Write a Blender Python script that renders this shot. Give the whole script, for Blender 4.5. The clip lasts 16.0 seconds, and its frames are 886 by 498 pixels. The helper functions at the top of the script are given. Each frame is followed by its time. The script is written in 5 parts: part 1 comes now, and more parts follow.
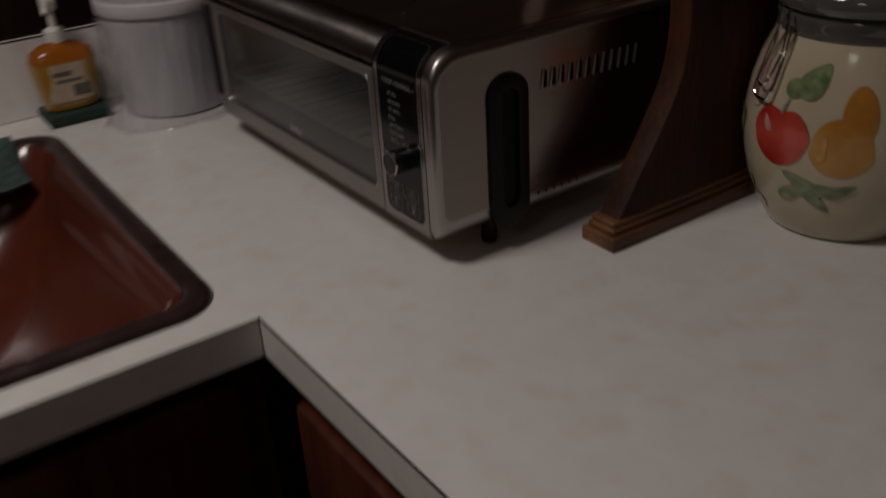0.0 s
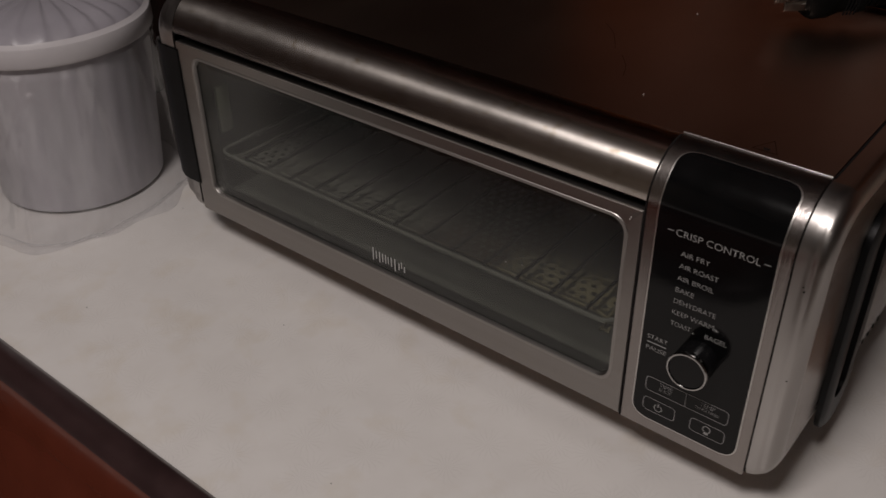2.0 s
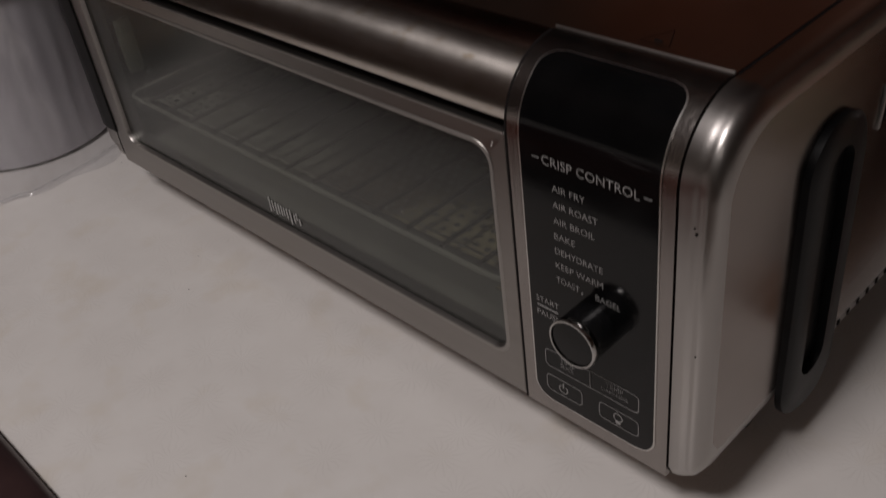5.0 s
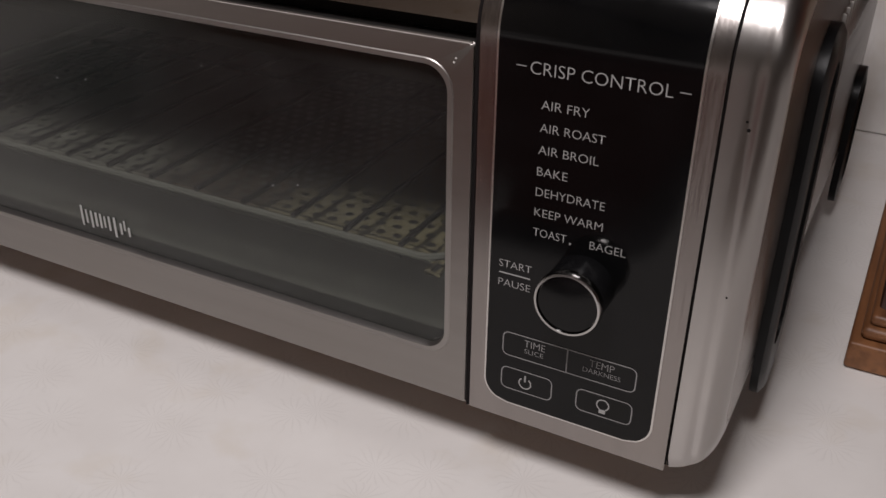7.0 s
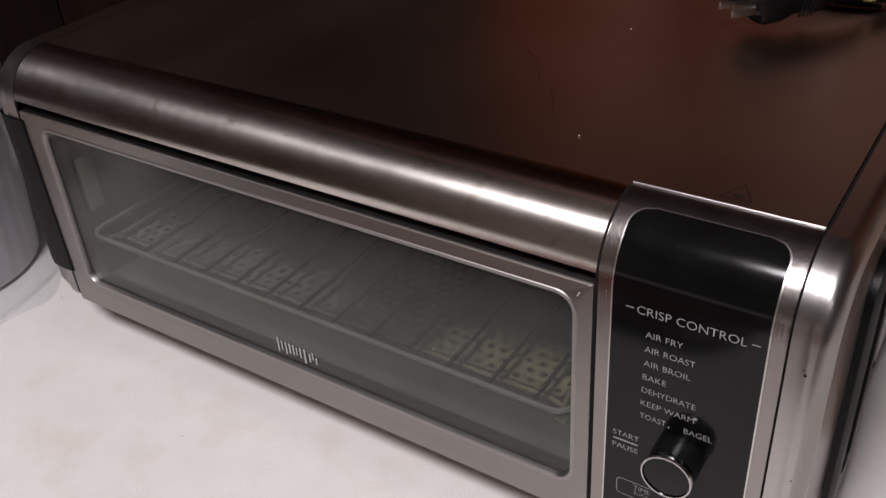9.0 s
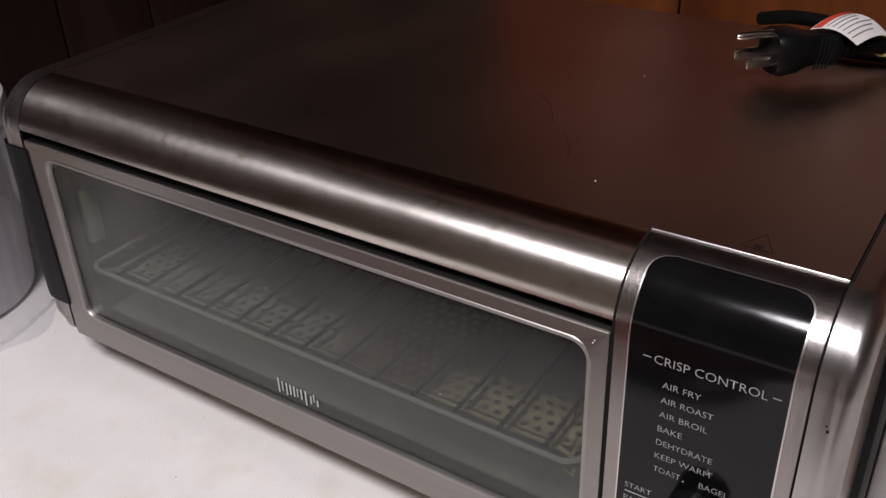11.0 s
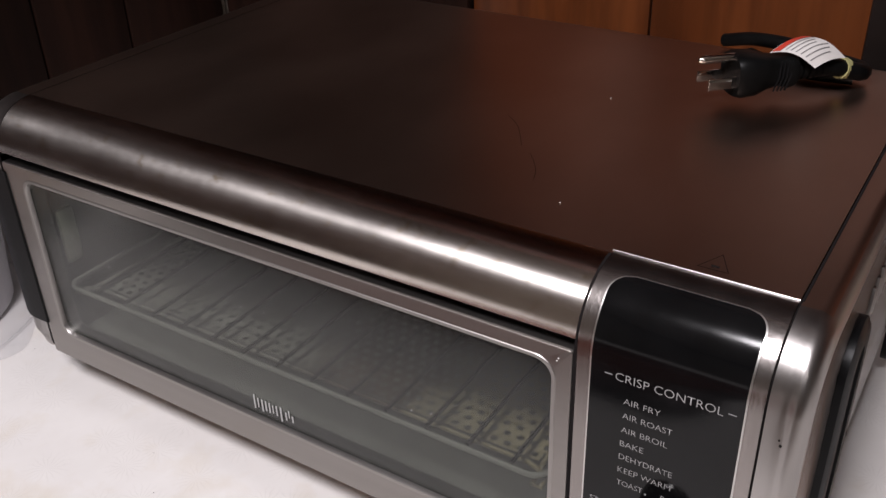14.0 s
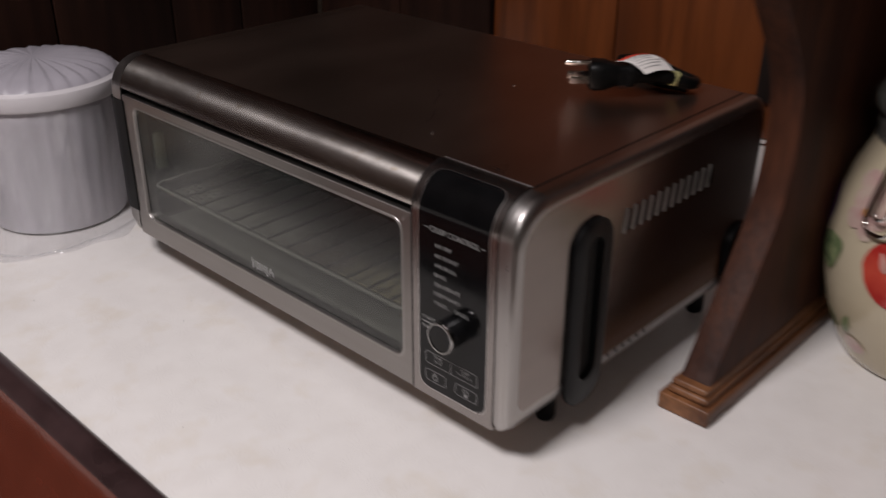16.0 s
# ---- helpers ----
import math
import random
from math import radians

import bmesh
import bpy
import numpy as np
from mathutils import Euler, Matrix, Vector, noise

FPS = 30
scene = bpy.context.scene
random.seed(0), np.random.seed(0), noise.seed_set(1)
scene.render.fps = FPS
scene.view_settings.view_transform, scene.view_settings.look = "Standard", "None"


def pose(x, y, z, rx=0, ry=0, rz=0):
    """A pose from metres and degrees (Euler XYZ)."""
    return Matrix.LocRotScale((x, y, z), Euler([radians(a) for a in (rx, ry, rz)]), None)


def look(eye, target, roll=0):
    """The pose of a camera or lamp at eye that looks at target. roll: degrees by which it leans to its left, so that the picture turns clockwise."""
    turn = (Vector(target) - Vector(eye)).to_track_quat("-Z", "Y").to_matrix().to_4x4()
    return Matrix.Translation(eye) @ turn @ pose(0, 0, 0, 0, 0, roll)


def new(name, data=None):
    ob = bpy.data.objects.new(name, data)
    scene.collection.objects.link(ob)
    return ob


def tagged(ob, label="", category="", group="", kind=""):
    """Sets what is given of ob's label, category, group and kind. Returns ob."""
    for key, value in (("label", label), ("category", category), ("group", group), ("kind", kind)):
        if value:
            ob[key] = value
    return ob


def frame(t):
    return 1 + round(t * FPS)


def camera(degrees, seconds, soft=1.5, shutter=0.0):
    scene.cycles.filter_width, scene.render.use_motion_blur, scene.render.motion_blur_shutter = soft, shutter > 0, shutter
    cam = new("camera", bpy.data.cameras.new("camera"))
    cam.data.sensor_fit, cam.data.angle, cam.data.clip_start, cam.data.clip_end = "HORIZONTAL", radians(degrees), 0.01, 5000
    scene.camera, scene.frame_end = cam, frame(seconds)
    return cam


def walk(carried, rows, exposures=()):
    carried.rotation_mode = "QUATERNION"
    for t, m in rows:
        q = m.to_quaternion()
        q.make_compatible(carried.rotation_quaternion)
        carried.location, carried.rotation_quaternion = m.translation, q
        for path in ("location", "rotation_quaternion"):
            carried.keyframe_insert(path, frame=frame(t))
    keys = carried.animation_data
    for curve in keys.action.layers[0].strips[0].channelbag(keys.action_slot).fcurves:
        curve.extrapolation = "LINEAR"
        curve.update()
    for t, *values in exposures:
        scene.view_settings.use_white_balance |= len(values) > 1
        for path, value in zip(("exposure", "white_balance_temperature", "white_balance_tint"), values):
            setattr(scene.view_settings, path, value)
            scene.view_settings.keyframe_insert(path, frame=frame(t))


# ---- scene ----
cam = camera(50.5, 16.0, shutter=0.5)
PATH = [
    (0, (0.656, -0.421, 1.346), (-0.815, 0.552, 0.403), -3.6),
    (0.3, (0.48, -0.434, 1.366), (-0.834, 0.698, 0.37), -2.9),
    (0.5, (0.414, -0.403, 1.351), (-0.872, 0.718, 0.307), -2.0),
    (1, (0.29, -0.312, 1.348), (-1.037, 0.713, 0.259), -3.6),
    (1.5, (0.17, -0.357, 1.351), (-0.957, 0.859, 0.231), 0.1),
    (2, (0.102, -0.388, 1.348), (-0.945, 0.89, 0.221), -0.9),
    (2.5, (0.085, -0.384, 1.339), (-0.914, 0.918, 0.195), -2.1),
    (3, (0.078, -0.382, 1.337), (-0.907, 0.91, 0.171), -3.1),
    (3.5, (0.075, -0.379, 1.339), (-0.936, 0.892, 0.171), -3.9),
    (4, (0.084, -0.378, 1.324), (-0.928, 0.896, 0.161), -3.7),
    (4.5, (0.131, -0.299, 1.303), (-0.961, 0.9, 0.132), -6.5),
    (5, (0.148, -0.234, 1.271), (-1.084, 0.816, 0.096), -8.1),
    (5.2, (0.128, -0.245, 1.255), (-1.008, 0.89, 0.063), -4.1),
    (7.3, (0.047, -0.265, 1.174), (-0.749, 1.292, 0.202), 0.5),
    (7.5, (0.05, -0.266, 1.188), (-0.75, 1.279, 0.202), 0.7),
    (7.8, (0.053, -0.278, 1.244), (-0.793, 1.211, 0.211), -1.6),
    (8, (0.052, -0.293, 1.289), (-0.9, 1.112, 0.23), -4.2),
    (8.5, (0.061, -0.287, 1.318), (-0.938, 1.03, 0.192), -6.0),
    (9, (0.053, -0.293, 1.32), (-0.914, 1.064, 0.214), -4.3),
    (9.2, (0.049, -0.288, 1.321), (-0.912, 1.072, 0.214), -4.1),
    (11.3, (0.04, -0.294, 1.315), (-0.932, 1.123, 0.291), -1.9),
    (11.5, (0.039, -0.294, 1.315), (-0.931, 1.12, 0.286), -1.8),
    (12, (0.036, -0.294, 1.314), (-0.936, 1.111, 0.274), -1.8),
    (12.5, (0.038, -0.298, 1.32), (-0.939, 1.102, 0.278), -2.1),
    (13, (0.049, -0.299, 1.326), (-0.929, 1.106, 0.291), -2.4),
    (13.5, (0.052, -0.297, 1.328), (-0.908, 1.129, 0.306), -2.3),
    (14, (0.051, -0.296, 1.326), (-0.898, 1.144, 0.314), -1.9),
    (14.5, (0.054, -0.32, 1.322), (-0.877, 1.13, 0.305), -0.9),
    (15, (0.119, -0.354, 1.347), (-0.716, 1.161, 0.344), 1.9),
    (15.3, (0.197, -0.348, 1.353), (-0.806, 1.095, 0.397), -0.5),
    (15.5, (0.247, -0.348, 1.346), (-0.917, 0.99, 0.423), -1.5),
    (15.8, (0.291, -0.377, 1.359), (-0.938, 0.893, 0.421), 0.2),
    (16, (0.344, -0.415, 1.359), (-0.882, 0.881, 0.455), 0.2),
]
EXPO = [
    (0.0, -1.6, 6950, 10), (0.5, -1.46, 6950, 10), (1.0, -1.3, 6900, 10), (1.5, -1.05, 6850, 10), (2.0, -0.95, 6800, 10), (3.5, -1.08, 6700, 10), (4.5, -1.12, 6700, 10), (5.2, -0.9, 6650, 10),
    (7.3, -0.1, 6450, 10), (8.0, 0.15, 6400, 10), (9.0, 0.13, 6300, 11), (12.0, 0.34, 6250, 11), (13.5, 0.44, 6250, 11), (14.5, 0.42, 6250, 11), (15.2, 0.53, 6350, 11), (15.6, 0.42, 6350, 11), (16.0, -0.03, 6450, 11)]
walk(cam, [(t, look(eye, target, roll)) for t, eye, target, roll in PATH], EXPO)

# ---- light ----
world = bpy.data.worlds.new("room_air")
scene.world = world
world.use_nodes = True
world.node_tree.nodes["Background"].inputs[0].default_value = (0.9, 0.85, 0.8, 1)
world.node_tree.nodes["Background"].inputs[1].default_value = 0.010
LAMP = (-0.06, -0.82, 2.36)
lamp_data = bpy.data.lights.new("sink_light", "AREA")
lamp_data.shape, lamp_data.size, lamp_data.energy, lamp_data.color = "DISK", 0.42, 28.0, (1.0, 0.94, 0.945)
lamp_ob = new("sink_light", lamp_data)
lamp_ob.matrix_world = pose(*LAMP)
room_data = bpy.data.lights.new("room_light", "AREA")
room_data.shape, room_data.size, room_data.energy, room_data.color = "DISK", 0.4, 3.5, (1.0, 0.93, 0.92)
room_ob = new("room_light", room_data)
room_ob.matrix_world = pose(1.1, -1.6, 2.36)


# ---- materials ----
def mat(name, color, rough=0.5, metal=0.0, vary=0.0, scale=20.0, bump=0.0, bump_scale=200.0, stretch=(1, 1, 1), rough_vary=0.0, color2=None, coat=0.0, spec=None):
    """Principled surface with coarse and fine variation in object space."""
    m = bpy.data.materials.new(name)
    m.use_nodes = True
    nt = m.node_tree
    p = nt.nodes["Principled BSDF"]
    p.inputs["Base Color"].default_value = (*color, 1)
    p.inputs["Roughness"].default_value = rough
    p.inputs["Metallic"].default_value = metal
    p.inputs["Coat Weight"].default_value = coat
    if spec is not None:
        p.inputs["Specular IOR Level"].default_value = spec
    co = nt.nodes.new("ShaderNodeTexCoord")
    mp = nt.nodes.new("ShaderNodeMapping")
    mp.inputs["Scale"].default_value = stretch
    nt.links.new(co.outputs["Object"], mp.inputs["Vector"])
    if vary or color2 or rough_vary:
        n1 = nt.nodes.new("ShaderNodeTexNoise")
        n1.inputs["Scale"].default_value, n1.inputs["Detail"].default_value = scale, 8
        nt.links.new(mp.outputs[0], n1.inputs["Vector"])
        if vary or color2:
            r = nt.nodes.new("ShaderNodeValToRGB")
            lo, hi = [c * (1 - vary) for c in color], [min(1, c * (1 + vary)) for c in color]
            if color2:
                lo, hi = color, color2
            r.color_ramp.elements[0].position, r.color_ramp.elements[0].color = 0.32, (*lo, 1)
            r.color_ramp.elements[1].position, r.color_ramp.elements[1].color = 0.68, (*hi, 1)
            nt.links.new(n1.outputs["Fac"], r.inputs[0])
            nt.links.new(r.outputs[0], p.inputs["Base Color"])
        if rough_vary:
            mr = nt.nodes.new("ShaderNodeMapRange")
            mr.inputs["To Min"].default_value, mr.inputs["To Max"].default_value = max(0.02, rough - rough_vary), rough + rough_vary
            nt.links.new(n1.outputs["Fac"], mr.inputs["Value"])
            nt.links.new(mr.outputs[0], p.inputs["Roughness"])
    if bump:
        n2 = nt.nodes.new("ShaderNodeTexNoise")
        n2.inputs["Scale"].default_value, n2.inputs["Detail"].default_value = bump_scale, 5
        nt.links.new(mp.outputs[0], n2.inputs["Vector"])
        b = nt.nodes.new("ShaderNodeBump")
        b.inputs["Strength"].default_value, b.inputs["Distance"].default_value = bump, 0.001
        nt.links.new(n2.outputs["Fac"], b.inputs["Height"])
        nt.links.new(b.outputs[0], p.inputs["Normal"])
    return m


def brushed(name, color, rough, stretch, aniso=0.5, stains=0.0, along="X", turn=0.0, relief=0.10, vary=0.05, blotch=0.0):
    """Brushed stainless steel: fine streaks along one way, smudges, brown heat spots."""
    m = mat(name, color, rough, 1.0, vary, 90, relief, 500, stretch, 0.05)
    nt = m.node_tree
    p = nt.nodes["Principled BSDF"]
    p.inputs["Anisotropic"].default_value, p.inputs["Anisotropic Rotation"].default_value = aniso, turn
    tg = nt.nodes.new("ShaderNodeTangent")
    tg.direction_type, tg.axis = "RADIAL", "Z" if along == "Z" else "X"
    nt.links.new(tg.outputs[0], p.inputs["Tangent"])
    if blotch:
        spot, co, scale_ = nt.nodes.new("ShaderNodeTexNoise"), nt.nodes.new("ShaderNodeTexCoord"), nt.nodes.new("ShaderNodeMapRange")
        spot.inputs["Scale"].default_value, spot.inputs["Detail"].default_value, spot.inputs["Roughness"].default_value = 120, 8, 0.7
        scale_.inputs["From Min"].default_value, scale_.inputs["From Max"].default_value = 0.38, 0.66
        scale_.inputs["To Min"].default_value, scale_.inputs["To Max"].default_value = 1 - 0.5 * blotch, 1 + blotch
        times = nt.nodes.new("ShaderNodeMath")
        times.operation = "MULTIPLY"
        nt.links.new(co.outputs["Object"], spot.inputs["Vector"]), nt.links.new(spot.outputs["Fac"], scale_.inputs["Value"])
        nt.links.new(p.inputs["Roughness"].links[0].from_socket, times.inputs[0]), nt.links.new(scale_.outputs[0], times.inputs[1])
        nt.links.new(times.outputs[0], p.inputs["Roughness"])
    if stains:
        co = nt.nodes.new("ShaderNodeTexCoord")
        n = nt.nodes.new("ShaderNodeTexNoise")
        n.inputs["Scale"].default_value, n.inputs["Detail"].default_value = 95, 10
        n.inputs["Roughness"].default_value = 0.75
        nt.links.new(co.outputs["Object"], n.inputs["Vector"])
        r = nt.nodes.new("ShaderNodeValToRGB")
        r.color_ramp.elements[0].position, r.color_ramp.elements[1].position = 0.56, 0.68
        nt.links.new(n.outputs["Fac"], r.inputs[0])
        old = p.inputs["Base Color"].links[0].from_socket
        mx = nt.nodes.new("ShaderNodeMix")
        mx.data_type = "RGBA"
        ml = nt.nodes.new("ShaderNodeMath")
        ml.operation, ml.inputs[1].default_value = "MULTIPLY", stains
        nt.links.new(r.outputs[0], ml.inputs[0])
        nt.links.new(ml.outputs[0], mx.inputs[0])
        nt.links.new(old, mx.inputs[6])
        mx.inputs[7].default_value = (0.40, 0.30, 0.17, 1)
        nt.links.new(mx.outputs[2], p.inputs["Base Color"])
    return m


def wood(name, dark, light, rough, stretch, scale=14.0, bump=0.25):
    """Stained wood: long streaky grain with pores."""
    m = mat(name, dark, rough, 0.0, 0, scale, bump, 160, stretch, 0.08, light)
    nt = m.node_tree
    p = nt.nodes["Principled BSDF"]
    ramp = p.inputs["Base Color"].links[0].from_node
    mp = [n for n in nt.nodes if n.type == "MAPPING"][0]
    fine = nt.nodes.new("ShaderNodeTexNoise")
    fine.inputs["Scale"].default_value, fine.inputs["Detail"].default_value = scale * 7, 6
    nt.links.new(mp.outputs[0], fine.inputs["Vector"])
    mx = nt.nodes.new("ShaderNodeMix")
    mx.data_type, mx.blend_type = "RGBA", "MULTIPLY"
    mx.inputs[0].default_value = 0.55
    nt.links.new(ramp.outputs[0], mx.inputs[6])
    r2 = nt.nodes.new("ShaderNodeValToRGB")
    r2.color_ramp.elements[0].position, r2.color_ramp.elements[0].color = 0.35, (0.35, 0.32, 0.3, 1)
    r2.color_ramp.elements[1].position = 0.6
    nt.links.new(fine.outputs["Fac"], r2.inputs[0])
    nt.links.new(r2.outputs[0], mx.inputs[7])
    nt.links.new(mx.outputs[2], p.inputs["Base Color"])
    return m


def clear(name, tint, rough=0.02, opacity=0.1, gloss=0.04, streak=0.0, stretch=(1, 1, 1), scale=30):
    """Thin see-through sheet: mostly clear, with a mirror gloss."""
    m = bpy.data.materials.new(name)
    m.use_nodes = True
    nt = m.node_tree
    nt.nodes.remove(nt.nodes["Principled BSDF"])
    tr, gl, df = nt.nodes.new("ShaderNodeBsdfTransparent"), nt.nodes.new("ShaderNodeBsdfGlossy"), nt.nodes.new("ShaderNodeBsdfDiffuse")
    lw, m1, m2 = nt.nodes.new("ShaderNodeLayerWeight"), nt.nodes.new("ShaderNodeMixShader"), nt.nodes.new("ShaderNodeMixShader")
    pw, mr = nt.nodes.new("ShaderNodeMath"), nt.nodes.new("ShaderNodeMapRange")
    tr.inputs[0].default_value, gl.inputs["Roughness"].default_value = (*tint, 1), rough
    df.inputs[0].default_value = (0.85, 0.85, 0.85, 1)
    lw.inputs[0].default_value, m1.inputs[0].default_value = 0.5, opacity
    pw.operation, pw.inputs[1].default_value = "POWER", 3.0
    if streak:
        co, mp, no, sr = nt.nodes.new("ShaderNodeTexCoord"), nt.nodes.new("ShaderNodeMapping"), nt.nodes.new("ShaderNodeTexNoise"), nt.nodes.new("ShaderNodeMapRange")
        mp.inputs["Scale"].default_value = stretch
        no.inputs["Scale"].default_value, no.inputs["Detail"].default_value = scale, 5
        sr.inputs["From Min"].default_value, sr.inputs["From Max"].default_value = 0.35, 0.68
        sr.inputs["To Min"].default_value, sr.inputs["To Max"].default_value = opacity * (1 - streak), opacity * (1 + streak)
        nt.links.new(co.outputs["Object"], mp.inputs[0]), nt.links.new(mp.outputs[0], no.inputs["Vector"])
        nt.links.new(no.outputs["Fac"], sr.inputs["Value"]), nt.links.new(sr.outputs[0], m1.inputs[0])
    mr.inputs["To Min"].default_value, mr.inputs["To Max"].default_value = gloss, 0.6
    nt.links.new(lw.outputs["Facing"], pw.inputs[0]), nt.links.new(pw.outputs[0], mr.inputs["Value"])
    nt.links.new(tr.outputs[0], m1.inputs[1]), nt.links.new(df.outputs[0], m1.inputs[2])
    nt.links.new(mr.outputs[0], m2.inputs[0]), nt.links.new(m1.outputs[0], m2.inputs[1]), nt.links.new(gl.outputs[0], m2.inputs[2])
    nt.links.new(m2.outputs[0], nt.nodes["Material Output"].inputs[0])
    return m


def laminate(name):
    """White counter laminate: faint grey blossoms of fine rays and beige mottling."""
    m = mat(name, (0.72, 0.692, 0.666), 0.34, 0.0, 0, 40, 0.04, 420, (1, 1, 1), 0.05, (0.755, 0.73, 0.706))
    nt = m.node_tree
    p = nt.nodes["Principled BSDF"]
    base = p.inputs["Base Color"].links[0].from_socket
    co = nt.nodes.new("ShaderNodeTexCoord")
    vo = nt.nodes.new("ShaderNodeTexVoronoi")
    vo.voronoi_dimensions, vo.inputs["Scale"].default_value = "2D", 30
    nt.links.new(co.outputs["Object"], vo.inputs["Vector"])

    def math_node(op, a, b=None):
        n = nt.nodes.new("ShaderNodeMath")
        n.operation = op
        for i, v in enumerate((a, b)):
            if isinstance(v, (int, float)):
                n.inputs[i].default_value = v
            elif v is not None:
                nt.links.new(v, n.inputs[i])
        return n.outputs[0]
    sub = nt.nodes.new("ShaderNodeVectorMath")
    sub.operation = "SUBTRACT"
    nt.links.new(co.outputs["Object"], sub.inputs[0]), nt.links.new(vo.outputs["Position"], sub.inputs[1])
    sep = nt.nodes.new("ShaderNodeSeparateXYZ")
    nt.links.new(sub.outputs[0], sep.inputs[0])
    no = nt.nodes.new("ShaderNodeTexNoise")
    no.inputs["Scale"].default_value, no.inputs["Detail"].default_value = 170, 5
    nt.links.new(co.outputs["Object"], no.inputs["Vector"])
    ang = math_node("ARCTAN2", sep.outputs[1], sep.outputs[0])
    ray = math_node("ABSOLUTE", math_node("SINE", math_node("ADD", math_node("MULTIPLY", ang, 8.5), math_node("MULTIPLY", no.outputs["Fac"], 5.0))))
    r2 = math_node("SQRT", math_node("ADD", math_node("POWER", sep.outputs[0], 2.0), math_node("POWER", sep.outputs[1], 2.0)))
    fade = nt.nodes.new("ShaderNodeMapRange")
    fade.inputs["From Min"].default_value, fade.inputs["From Max"].default_value = 0.006, 0.0165
    fade.inputs["To Min"].default_value, fade.inputs["To Max"].default_value = 1.0, 0.0
    nt.links.new(r2, fade.inputs["Value"])
    line = math_node("MULTIPLY", math_node("POWER", math_node("SUBTRACT", 1.0, ray), 3.0), fade.outputs[0])
    amount = math_node("MULTIPLY", line, 0.16)
    mx = nt.nodes.new("ShaderNodeMix")
    mx.data_type = "RGBA"
    nt.links.new(amount, mx.inputs[0]), nt.links.new(base, mx.inputs[6])
    mx.inputs[7].default_value = (0.30, 0.27, 0.24, 1)
    spots = nt.nodes.new("ShaderNodeTexNoise")
    spots.inputs["Scale"].default_value, spots.inputs["Detail"].default_value = 30, 5
    nt.links.new(co.outputs["Object"], spots.inputs["Vector"])
    sr = nt.nodes.new("ShaderNodeMapRange")
    sr.inputs["From Min"].default_value, sr.inputs["From Max"].default_value = 0.54, 0.74
    sr.inputs["To Max"].default_value = 0.33
    nt.links.new(spots.outputs["Fac"], sr.inputs["Value"])
    mx2 = nt.nodes.new("ShaderNodeMix")
    mx2.data_type = "RGBA"
    nt.links.new(sr.outputs[0], mx2.inputs[0]), nt.links.new(mx.outputs[2], mx2.inputs[6])
    mx2.inputs[7].default_value = (0.60, 0.52, 0.40, 1)
    nt.links.new(mx2.outputs[2], p.inputs["Base Color"])
    return m


M_COUNTER = laminate("white_laminate")
M_SEAM = mat("dark_seam", (0.010, 0.008, 0.008), 0.8, spec=0.1)
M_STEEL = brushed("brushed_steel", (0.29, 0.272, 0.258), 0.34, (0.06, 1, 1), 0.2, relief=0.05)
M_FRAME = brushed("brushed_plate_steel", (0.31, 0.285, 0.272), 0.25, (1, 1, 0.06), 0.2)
# Same stainless as the door, base colour raised for the light the roll catches.
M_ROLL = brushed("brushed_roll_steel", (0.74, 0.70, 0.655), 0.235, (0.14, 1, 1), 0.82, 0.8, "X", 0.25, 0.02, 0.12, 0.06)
# Plain stainless; the brown base colour imitates the wood walls reflected in it.
M_TOP = mat("wood_tinted_top_steel", (0.46, 0.345, 0.285), 0.37, 1.0, 0.10, 11, 0.02, 500, (1, 0.6, 1), 0.05)


def short_gloss(m):
    """Blends in a metal gloss that falls off faster away from the mirror direction."""
    nt = m.node_tree
    p = nt.nodes["Principled BSDF"]
    g = nt.nodes.new("ShaderNodeBsdfGlossy")
    g.distribution = "BECKMANN"
    for a, b in (("Base Color", "Color"), ("Roughness", "Roughness"), ("Normal", "Normal")):
        nt.links.new(p.inputs[a].links[0].from_socket, g.inputs[b])
    mx = nt.nodes.new("ShaderNodeMixShader")
    mx.inputs[0].default_value = 0.5
    nt.links.new(p.outputs[0], mx.inputs[1]), nt.links.new(g.outputs[0], mx.inputs[2])
    nt.links.new(mx.outputs[0], nt.nodes["Material Output"].inputs[0])


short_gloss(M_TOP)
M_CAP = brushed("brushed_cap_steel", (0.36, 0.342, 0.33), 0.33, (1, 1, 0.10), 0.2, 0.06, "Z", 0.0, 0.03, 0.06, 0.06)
# Cap steel again, darkened for the dim surroundings its side face mirrors.
M_SIDE = brushed("shaded_side_steel", (0.255, 0.222, 0.205), 0.24, (1, 0.06, 1), 0.0, 0.0, "X", 0.0, 0.03)
M_EDGE = mat("satin_edge", (0.36, 0.343, 0.328), 0.40, 1.0, 0.05, 60)
M_TRIM = mat("bright_trim_line", (0.66, 0.64, 0.62), 0.28, 1.0, 0.05, 60)
M_BLACK = mat("black_plastic", (0.006, 0.006, 0.0065), 0.40, 0, 0.3, 60, 0.08, 600, (1, 1, 1), 0.08, None, 0, 0.2)
M_GLOSS = mat("black_gloss_panel", (0.0035, 0.0035, 0.0038), 0.11, 0, 0.2, 45, 0.01, 300, (1, 1, 1), 0.06, None, 0, 0.24)
M_KNOB = mat("black_knob_plastic", (0.005, 0.005, 0.0055), 0.24, 0, 0.3, 60, 0.03, 400, (1, 1, 1), 0.06)
M_PRINT = mat("printed_white", (0.33, 0.325, 0.32), 0.5)
M_PRINT_DIM = mat("printed_grey", (0.24, 0.235, 0.235), 0.5)
M_LOGO = mat("etched_grey", (0.42, 0.42, 0.41), 0.45)
M_CHROME = mat("chrome", (0.80, 0.78, 0.76), 0.09, 1.0)
